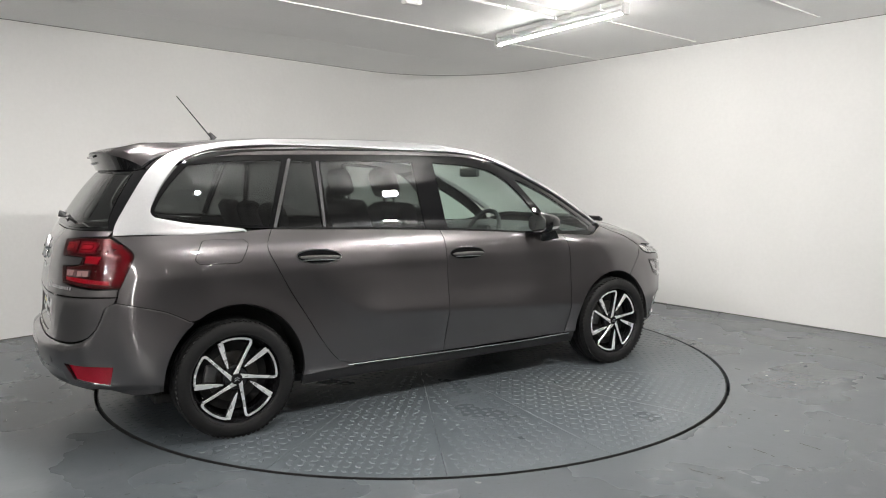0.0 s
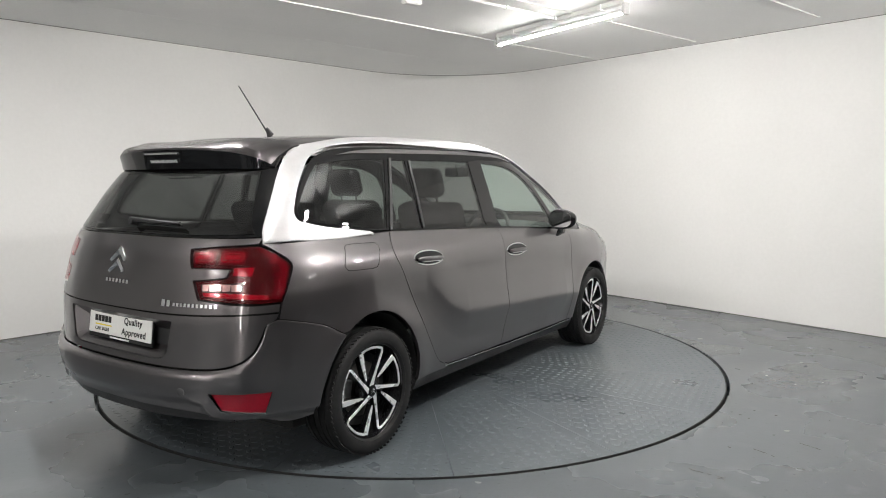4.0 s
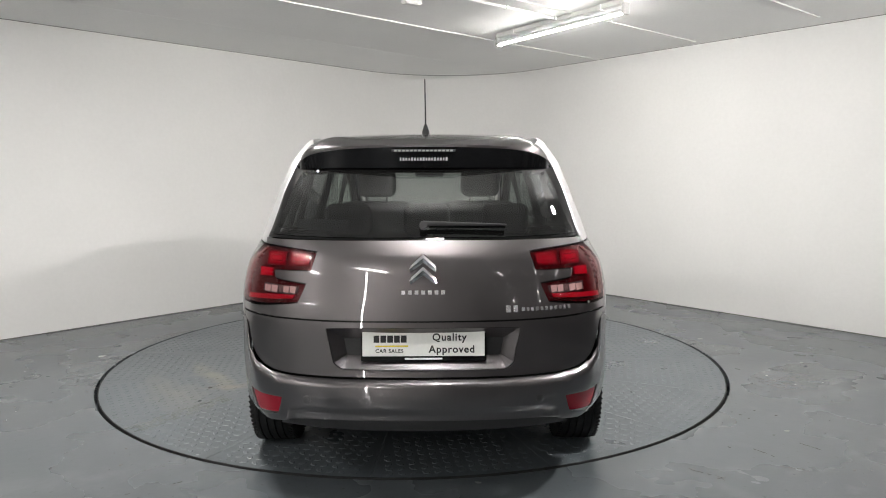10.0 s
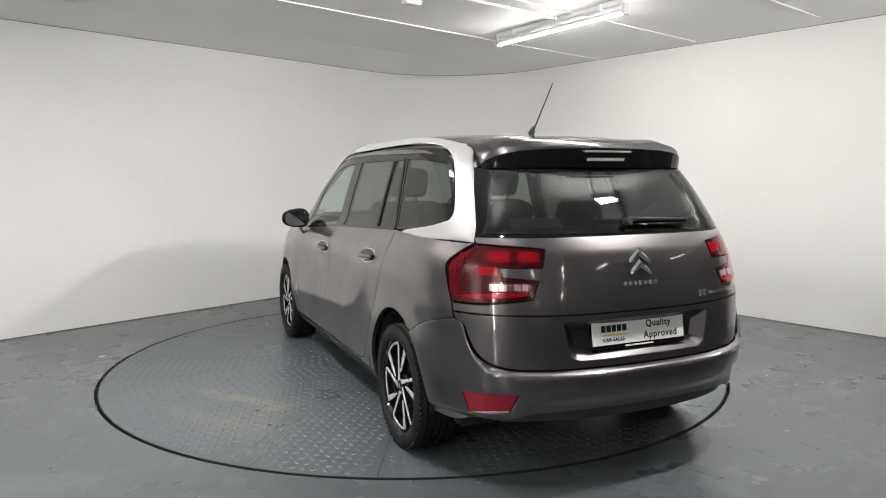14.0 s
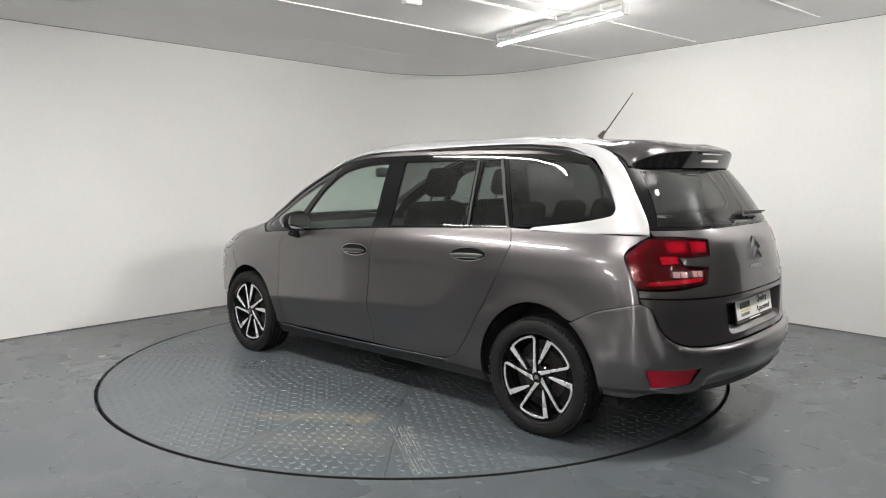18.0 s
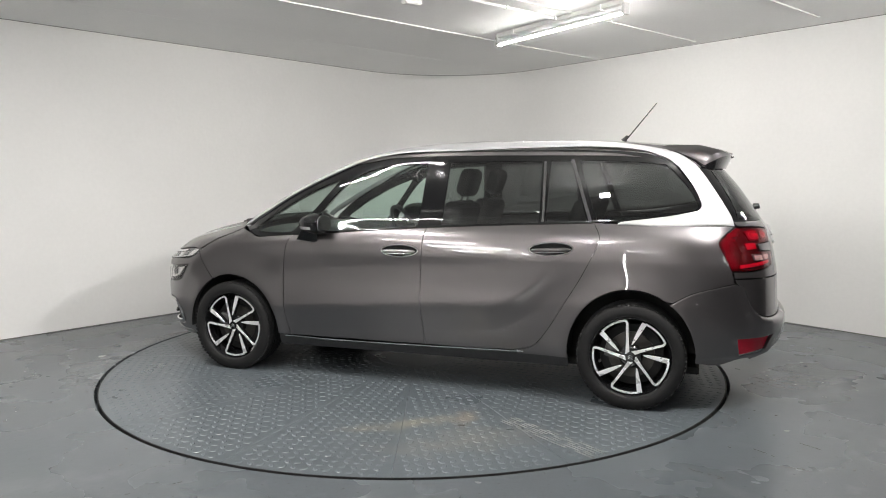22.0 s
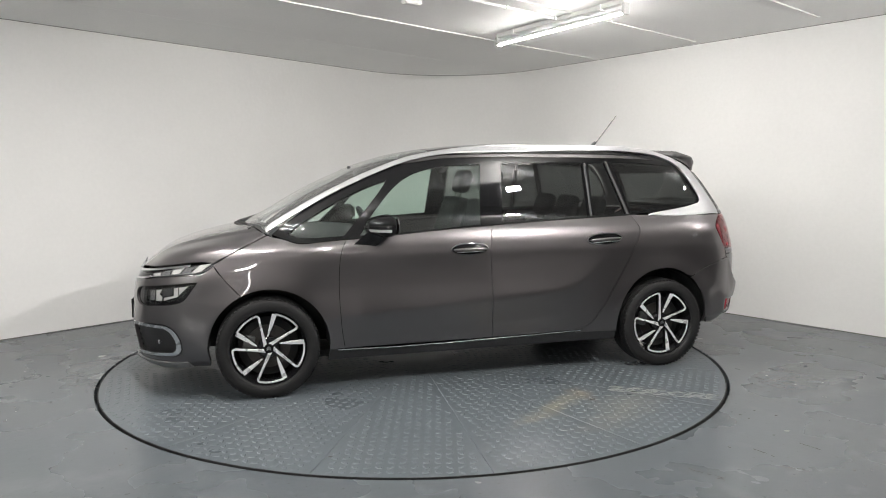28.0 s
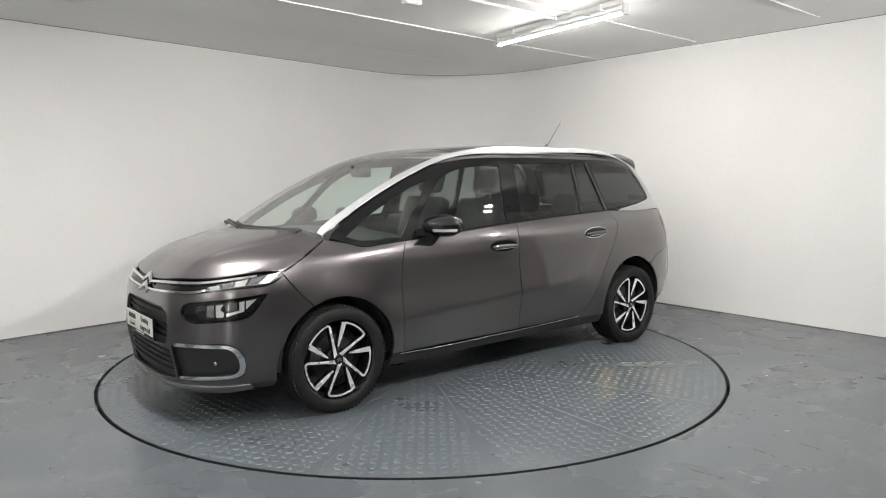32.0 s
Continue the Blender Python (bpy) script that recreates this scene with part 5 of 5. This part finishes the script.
for k in range(15):
    single("light_cell", box(.004, .012, .007, 0, Matrix.Translation((-.569, -.126 + k * .018, 1.528)) @ Matrix.Rotation(radians(-25), 4, "Y"), 1), WHITELAMP, "pale light cell", smooth=False)
bm = bmesh.new()
for k in range(17):
    box(.002, .0085 if k % 3 else .006, .013 if k % 4 else .017, 0, Matrix.Translation((-.553, .104 - k * .013, 1.490)) @ Matrix.Rotation(radians(-30), 4, "Y"), 1, bm)
single("spoiler_print", bm, PRINTWHITE, "white lettering as bars", smooth=False)

# rear wiper
single("wiper_hub", rod((-.71, 0, 1.196), (-.748, 0, 1.205), .017, 16), PLASTIC, "round wiper pivot")
bm = box(.016, .37, .022, .006, Matrix.Translation((-.738, -.175, 1.206)) @ Matrix.Rotation(radians(1.5), 4, "X"))
for v in bm.verts:
    k = (v.co.y + .36) / .37
    v.co.z = 1.206 + (v.co.z - 1.206) * (.35 + .75 * k)
single("rear_wiper", bm, PLASTIC, "dark plastic wiper at rest", smooth=False)
single("wiper_blade", box(.01, .33, .010, .003, Matrix.Translation((-.724, -.19, 1.194))), GLOSSBLACK, "rubber blade", smooth=False)

# aerial
single("aerial_foot", rod((.150, 0, 1.650), (.122, 0, 1.690), .021, 14, None, .008), PLASTIC, "black aerial foot")
single("aerial", rod((.125, 0, 1.668), (-.069, 0, 1.909), .0045, 8, None, .0028), PLASTIC, "thin black raked aerial")

# front wipers on the cowl
for y0, y1, x0, x1, z0, z1 in ((.55, -.10, 2.93, 3.03, 1.064, 1.066), (-.12, -.66, 3.03, 2.90, 1.066, 1.075)):
    bm = rod((x0, y0, z0), (x1, y1, z1), .014, 8)
    rod((x0 - .02, y0, z0 + .016), (x1 - .02, y1, z1 + .016), .009, 8, bm)
    single("wiper", bm, PLASTIC, "black windscreen wiper at rest")
panel("cowl", mid_rail([c((3.03, 1.5)), (3.00, .95), (2.955, .50), c(aP(2.85, .66, 1.05)), c(aP(2.83, .66, 1.07)), (2.93, .55), (2.965, .98), c((2.995, 1.5))]), c_pol, PLASTIC, both=False, lift=-.010, thick=0, gap=0, label="black cowl under the screen", step=.03)


# door handles, mirrors, flap
def handle(cx, cz, w, tilt):
    cup = [(cx + w * math.cos(a), cz + .036 * math.sin(a) + tilt * math.cos(a)) for a in np.linspace(0, 2 * math.pi, 21)[:-1]]
    ring = [(cx + (q[0] - cx) * 1.045, cz + (q[1] - cz) * 1.16) for q in cup]
    for base, s in zip(panel("door_handle", ring, c_side, CHROME, lift=.002, thick=.006, gap=0, step=.02, label="door handle in a dark chrome-edged cup"), (False, True)):
        side = Matrix.Translation(-AXIS) @ Matrix.Diagonal((1, -1 if s else 1, 1, 1))
        for nm, dz, out, rx, ry, rz, mt in (("grip", -.004, .014, .93, .014, .0135, PAINT), ("grip_trim", -.0185, .019, .80, .006, .0034, CHROME)):
            at = Vector(c_side(np.array([[cx, cz + dz]]))[0]) + Vector((0, out, 0))
            bm = bmesh.new()
            bmesh.ops.create_uvsphere(bm, u_segments=28, v_segments=14, radius=1)
            for v in bm.verts:
                x, y, z = v.co
                r = (abs(x)**3.4 + abs(y)**2.4 + abs(z)**2.4)**(1 / 2.8)
                v.co = Vector((x, y, z)) / max(r, .5)
            bmesh.ops.transform(bm, matrix=side @ Matrix.Translation(at) @ Matrix.Rotation(math.atan2(-tilt, w), 4, "Y") @ Matrix.Diagonal((w * rx, ry, rz, 1)), verts=bm.verts)
            part(nm, bm, mt, base, "chrome strip on the grip" if mt == CHROME else "", smooth=True)
        part("cup", fit_mesh("cup", skin(cup, c_side, lift=.0035, gap=0, thick=.004, step=.02), GLOSSBLACK, s), GLOSSBLACK, base, "dark cup")


handle(1.50, .921, .128, -.002)
handle(.488, .962, .132, -.006)


def mirror_at(x, y, z):
    p = 2.6
    r = (abs(x)**p + abs(y)**p + abs(z)**p)**(1 / p)
    x, y, z = x / r, y / r, z / r
    x = x * 1.28 if x > 0 else x * .55
    return Vector((2.078 + x * .106, .952 + y * .106 - .03 * x, 1.092 + z * .073 * (1 - .16 * y) * (1 - .16 * max(x, 0))))


def mirror_body():
    bm = bmesh.new()
    bmesh.ops.create_uvsphere(bm, u_segments=36, v_segments=22, radius=1)
    for v in bm.verts:
        v.co = mirror_at(*v.co)
    return bm


def mirror_strip(z0, z1, a0, a1, out):
    """A strip lying on the mirror's shell, from angle a0 to a1 out of straight sideways towards the front."""
    bm = bmesh.new()
    mid = Vector((2.078, .952, 1.092))
    rows = []
    for i in range(17):
        a = radians(a0 + (a1 - a0) * i / 16)
        rows.append([bm.verts.new(mid + (mirror_at(math.sin(a), math.cos(a), z) - mid) * k) for z, k in ((z0, .97), (z0, out), (z1, out), (z1, .97))])
    for a, b in zip(rows, rows[1:]):
        for i in range(3):
            bm.faces.new((a[i], a[i + 1], b[i + 1], b[i]))
    for q in (rows[0], rows[-1]):
        bm.faces.new(q)
    return bm


def mirror_foot():
    bm = bmesh.new()
    secs = []
    for t in np.linspace(0, 1, 7):
        q = Vector((2.215 - .075 * t, .862 + .058 * t, .950 + .097 * t))
        secs.append([q + Vector((.078 * (1 - .35 * t) * math.cos(a), .028 * math.sin(a), .034 * math.sin(a + .35))) for a in np.linspace(0, 2 * math.pi, 13)[:-1]])
    rows = [[bm.verts.new(v) for v in s] for s in secs]
    for a, b in zip(rows, rows[1:]):
        for i in range(12):
            bm.faces.new((a[i], a[(i + 1) % 12], b[(i + 1) % 12], b[i]))
    bm.faces.new(rows[0]), bm.faces.new(rows[-1])
    return bm


pairs("door_mirror", mirror_body, GLOSSBLACK, "gloss black door mirror")
pairs("mirror_foot", mirror_foot, GLOSSBLACK, "gloss black mirror foot")
pairs("mirror_glass", lambda: prism([(.953 + .090 * math.copysign(abs(math.cos(a))**.75, math.cos(a)), 1.092 + .056 * math.copysign(abs(math.sin(a))**.75, math.sin(a))) for a in np.linspace(0, 2 * math.pi, 29)[:-1]], .004,
                                    Matrix(((0, 0, -1, 2.0225), (1, 0, 0, 0), (0, 1, 0, 0), (0, 0, 0, 1)))), MIRROR, "mirror glass", smooth=False)
pairs("side_indicator", lambda: mirror_strip(-.62, -.28, -8, 62, 1.012), WHITELAMP, "clear indicator strip")
FLAP = [(-.135, 1.079), (-.03, 1.080), (.075, 1.075), (.093, 1.055), (.05, .972), (.025, .956), (-.08, .957), (-.175, .962), (-.193, .982), (-.155, 1.06)]
for nm, gp, lf, mt in (("flap_gap", -.0025, .0006, GLOSSBLACK), ("fuel_flap", .001, .0016, PAINT)):
    part(nm, fit_mesh(nm, skin(FLAP, c_side, gap=gp, lift=lf, thick=.004, ease=.0008), mt, True), mt, CAR, "fuel filler flap" if mt == PAINT else "fine gap round the fuel flap")


# wheels
def wheel(name_m, turned):
    w = new("wheel")
    w.parent = CAR
    w.matrix_basis = Matrix.Translation(-AXIS) @ name_m
    tagged(w, "black-and-silver five-twin-spoke alloy wheel with a road tyre")
    prof = [(.239, .086), (.244, .097), (.252, .1045), (.2545, .1035), (.257, .1055), (.278, .1075), (.298, .1045), (.3115, .0985), (.320, .088), (.3245, .074)]
    for g in (.056, .019, -.019, -.056):
        prof += [(.3262, g + .014), (.3262, g + .0045), (.317, g + .0035), (.317, g - .0035), (.3262, g - .0045), (.3262, g - .014)]
    prof += [(.3245, -.074), (.320, -.088), (.3115, -.0985), (.275, -.1065), (.245, -.100), (.239, -.088)]
    part("tyre", lathe(prof, 72, True), TYRE, w, smooth=True)
    bm = bmesh.new()
    for i in range(72):
        a = 2 * math.pi * i / 72
        for s in (-1, 1):
            box(.006, .030, .015, 0, Matrix.Rotation(-a, 4, "Y") @ Matrix.Translation((.3195, s * .087, 0)) @ Matrix.Rotation(radians(35 * s), 4, "X"), 1, bm)
    tagged(part("tread", bm, TYRE, w), kind="stuff")
    part("rim", lathe([(.243, .088), (.2415, .093), (.239, .093), (.236, .075), (.225, .05), (.21, .01), (.195, -.06), (.214, -.09), (.228, -.09)], 64), RIMBLACK, w, "gloss black rim barrel", smooth=True)
    part("brake_disc", lathe([(.001, .012), (.14, .012), (.14, -.01), (.001, -.01)], 40), STEEL, w, "brake disc behind the spokes", smooth=True)
    part("caliper", box(.07, .03, .10, .012, Matrix.Rotation(radians(-12), 4, "Y") @ Matrix.Translation((.125, .012, 0))), GREYCAST, w, "grey cast brake caliper")
    part("brake_drum", lathe([(.001, .0), (.19, .0), (.19, -.02), (.001, -.02)], 40), LINER, w)

    def pol2(r, a):
        return Vector((-r * math.cos(radians(a)), r * math.sin(radians(a))))

    def smooth_path(P, W, n=4):
        out, wo = [], []
        for i in range(len(P) - 1):
            a, b, c0, d = P[max(i - 1, 0)], P[i], P[i + 1], P[min(i + 2, len(P) - 1)]
            for k in range(n):
                t = k / n
                out.append(.5 * (2 * b + (c0 - a) * t + (2 * a - 5 * b + 4 * c0 - d) * t * t + (3 * b - a - 3 * c0 + d) * t**3))
                wo.append(W[i] + (W[i + 1] - W[i]) * t)
        return out + [P[-1]], wo + [W[-1]]

    def ribbon(cs, ws, y0, y1, m):
        """A bar of changing width along a line, its top edges eased."""
        bm = bmesh.new()
        rows = []
        e = min(.0012, (y1 - y0) * .4)
        for i, q in enumerate(cs):
            d = (cs[min(i + 1, len(cs) - 1)] - cs[max(i - 1, 0)]).normalized()
            n = Vector((-d.y, d.x))
            rows.append([bm.verts.new((*(q + n * o), z)) for o, z in ((ws[i], y0), (ws[i], y1 - e), (ws[i] - e, y1), (e - ws[i], y1), (-ws[i], y1 - e), (-ws[i], y0))])
        for a, b in zip(rows, rows[1:]):
            for i in range(5):
                bm.faces.new((a[i], a[i + 1], b[i + 1], b[i]))
        bm.faces.new(rows[0]), bm.faces.new(rows[-1])
        bmesh.ops.transform(bm, matrix=m, verts=bm.verts)
        return bm
    stand = Matrix(((1, 0, 0), (0, 0, 1), (0, 1, 0))).to_4x4()
    for k in range(5):
        a0 = turned + 72 * k
        foot, bend, top, tip = pol2(.024, a0 + 40), pol2(.214, a0), pol2(.2235, a0 + 45.5), pol2(.076, a0 + 60)
        run = [(foot.lerp(bend, t), q) for t, q in ((0, .0135), (.15, .0105), (.45, .0078), (.8, .0074), (.96, .0072))] + [(pol2(.2215, a0 + 2.6), .0062)] + [(pol2(.2225, a0 + d), q) for d, q in ((7, .0062), (14, .0058), (24, .0058), (34, .0060), (44, .0064))]
        bar = [(top.lerp(tip, t), q) for t, q in ((0, .0142), (.1, .0148), (.4, .0128), (.75, .0085), (.95, .0042), (1, .0016))]
        for line, up in ((run, 0), (bar, .0006)):
            cs, ws = smooth_path([q for q, v in line], [v for q, v in line])
            part("spoke", ribbon(cs, [v + .0035 for v in ws], .050, .0795 + up, stand), RIMBLACK, w)
            part("spoke_face", ribbon(cs, ws, .0795 + up, .0835 + up, stand), RIMFACE, w, "machined bright face")
        part("bolt", rod((pol2(.052, a0 + 20).x, .062, pol2(.052, a0 + 20).y), (pol2(.052, a0 + 20).x, .074, pol2(.052, a0 + 20).y), .009, 6), STEEL, w)
    part("hub", lathe([(.001, .066), (.062, .066), (.07, .058), (.07, .02)], 32), RIMBLACK, w, smooth=True)
    part("hub_cap", lathe([(.001, .087), (.026, .087), (.031, .083), (.031, .06)], 24), GLOSSBLACK, w, "black hub cap", smooth=True)
    part("hub_badge", placed(chevron(.030, .028, .002), Matrix.Translation((0, .087, 0)) @ stand), CHROME, w, "small chrome double-chevron badge")
    return w


for x, t_left, t_right in ((0, 24, 66), (2.84, 34, 10)):
    wheel(Matrix.Translation((x, .787, .322)), t_left)
    wheel(Matrix.Translation((x, -.787, .322)) @ Matrix.Rotation(math.pi, 4, "Z"), t_right)


# wheel arches, lips and the dark inside of the shell
def arch_liner(cx, cz, r):
    bm = bmesh.new()
    rows = []
    for i in range(25):
        a = radians(-4 + 188 * i / 24)
        rows.append([bm.verts.new((cx + r * math.cos(a), y, cz + r * math.sin(a))) for y in (.862, .60)])
    for a, b in zip(rows, rows[1:]):
        bm.faces.new((a[0], a[1], b[1], b[0]))
    cap = [r[1] for r in rows]
    bm.faces.new(cap)
    return bm


for cx, cz, r in ((2.83, .325, .383), (.005, .33, .392)):
    pairs("wheel_arch", lambda: arch_liner(cx, cz, r), LINER, "dark wheel arch liner")
panel("shell", [c((3.0, .80)), c((2.80, 1.0)), (2.3, .985), (1.5, 1.04), (.6, 1.09), c((-.5, 1.10)), c((-.55, .80)), c((-.39, .70)), *arc_pts(.005, .33, .40, .42, 160, 10, 14), c((.40, .22)), c((2.44, .22)), *arc_pts(2.83, .325, .395, .395, 170, 60, 12)],
      c_side, LINER, lift=-.028, thick=0, gap=0, step=.08, label="dark inner shell")
panel("nose_shell", both_ways([c((0, .80)), aX(3.5, .64, .81), c(aF(3.15, .84)), c(aF(3.05, .68)), c(aF(3.24, .45)), c(aF(3.24, .24)), aN(.5, .21), c(aN(0, .20))]), c_nose, LINER, both=False, lift=-.055, thick=0, gap=0, step=.05, label="dark inner nose")
panel("tail_shell", both_ways([c(aR(0, 1.12)), aR(.4, 1.12), c(aS(-.50, 1.10)), c(aS(-.40, .80)), c(aS(-.42, .5)), c(aS(-.42, .28)), aR(.5, .27), c(aR(0, .26))]), c_back, LINER, both=False, lift=-.085, thick=0, gap=0, step=.06, label="dark inner tail")
bm = box(3.55, 1.40, .05, .01, Matrix.Translation((1.38, 0, .225)))
single("underbody", bm, LINER, "dark underbody", smooth=False)
panel("headliner", mid_rail([c(aP(1.68, .60, 1.60)), aP(1.2, .60, 1.615), aP(.6, .60, 1.612), aP(0, .60, 1.59), c(aP(-.28, .60, 1.50)), (-.30, 1.3)]), c_pol, LININGS, both=False, lift=-.045, thick=0, gap=0, step=.09, label="pale roof lining")


# cabin
def seat(x, y, w=.50, tall=.62, kind="front_seat"):
    s = part(kind, placed(box(.50, w, .16, .05, None, 3), Matrix.Translation(Vector((x + .22, y, .58)) - AXIS)), CLOTH, CAR, "charcoal cloth seat", smooth=True)
    lean = Matrix.Translation(Vector((x - .02, y, .64)) - AXIS) @ Matrix.Rotation(radians(-18), 4, "Y")
    part("backrest", placed(box(.15, w, tall, .055, Matrix.Translation((0, 0, tall / 2)), 3), lean), CLOTH, s, smooth=True)
    part("headrest", placed(box(.11, .27, .20, .05, Matrix.Translation((.01, 0, tall + .14)), 3), lean), CLOTH, s, smooth=True)
    for k in (-.07, .07):
        part("headrest_post", placed(rod((.01, k, tall - .03), (.01, k, tall + .06), .007, 8), lean), STEEL, s)
    return s


for y in (.36, -.36):
    seat(1.42, y)
for y in (.46, 0, -.46):
    seat(.55, y, .42, .40, "rear_seat")


def dash():
    bm = bmesh.new()
    ys = np.linspace(-.70, .70, 15)
    rows = []
    for y in ys:
        e = abs(y / .7)
        pr = [(2.86 - .12 * e**2, 1.02), (2.6 - .05 * e, 1.035), (2.35, 1.045), (2.18, 1.03), (2.08, .98), (2.06, .86), (2.16, .70), (2.2, .45)]
        rows.append([bm.verts.new((x, y, z - .03 * e**3 + .02 * math.exp(-(y / .15)**2) * (1 if x < 2.5 else 0))) for x, z in pr])
    for a, b in zip(rows, rows[1:]):
        for i in range(7):
            bm.faces.new((a[i], a[i + 1], b[i + 1], b[i]))
    return bm


single("dashboard", dash(), DASH, "dark dashboard")
sw = Matrix.Translation(Vector((1.98, -.36, .99)) - AXIS) @ Matrix.Rotation(radians(-62), 4, "Y")
bm = bmesh.new()
rows = []
for i in range(36):
    a = 2 * math.pi * i / 36
    rows.append([bm.verts.new(((.185 + .016 * math.cos(b)) * math.cos(a), (.185 + .016 * math.cos(b)) * math.sin(a), .016 * math.sin(b))) for b in np.linspace(0, 2 * math.pi, 9)[:-1]])
for i in range(36):
    for j in range(8):
        bm.faces.new((rows[i][j], rows[i][(j + 1) % 8], rows[(i + 1) % 36][(j + 1) % 8], rows[(i + 1) % 36][j]))
wheel_rim = part("steering_wheel", placed(bm, sw), DASH, CAR, "black steering wheel", smooth=True)
part("steering_boss", placed(box(.13, .14, .04, .015), sw), DASH, wheel_rim)
for a in (0, 90, 180):
    part("steering_spoke", placed(box(.10, .03, .015, .005, Matrix.Rotation(radians(a + 90), 4, "Z") @ Matrix.Translation((.12, 0, 0))), sw), DASH, wheel_rim)
single("rear_view_mirror", box(.045, .24, .075, .02, Matrix.Translation((2.12, 0, 1.44))), DASH, "dark rear-view mirror on the windscreen")
single("mirror_stalk", rod((2.14, 0, 1.46), (2.20, 0, 1.48), .012, 8), DASH)
single("paper_disc", placed(lathe([(.001, .001), (.040, .001), (.040, -.001), (.001, -.001)], 28), Matrix.Translation((2.725, .588, 1.105)) @ Vector((.55, .35, .75)).to_track_quat("Y", "Z").to_matrix().to_4x4()), PLATEWHITE, "pale round paper disc inside the windscreen", smooth=False)
single("parcel_shelf", box(.42, 1.2, .03, .008, Matrix.Translation((-.42, 0, 1.02))), PLASTIC, "dark load cover behind the seats", smooth=False)
panel("screen_sticker", [c((.33, 1.235)), c((.57, 1.235)), c((.57, 1.19)), c((.33, 1.19))], c_rear, LAMPBED, both=False, lift=-.02, thick=.001, gap=0, label="small pale sticker inside the rear screen")


# ---- movement ----
def motions():
    """The turntable and the car on it turn together at a steady rate."""
    rows = [(i / 2, Matrix.Rotation(radians(TURN_0 + TURN_RATE * i / 2), 4, "Z")) for i in range(65)]
    walk(table, rows)
    walk(CAR, rows)


motions()
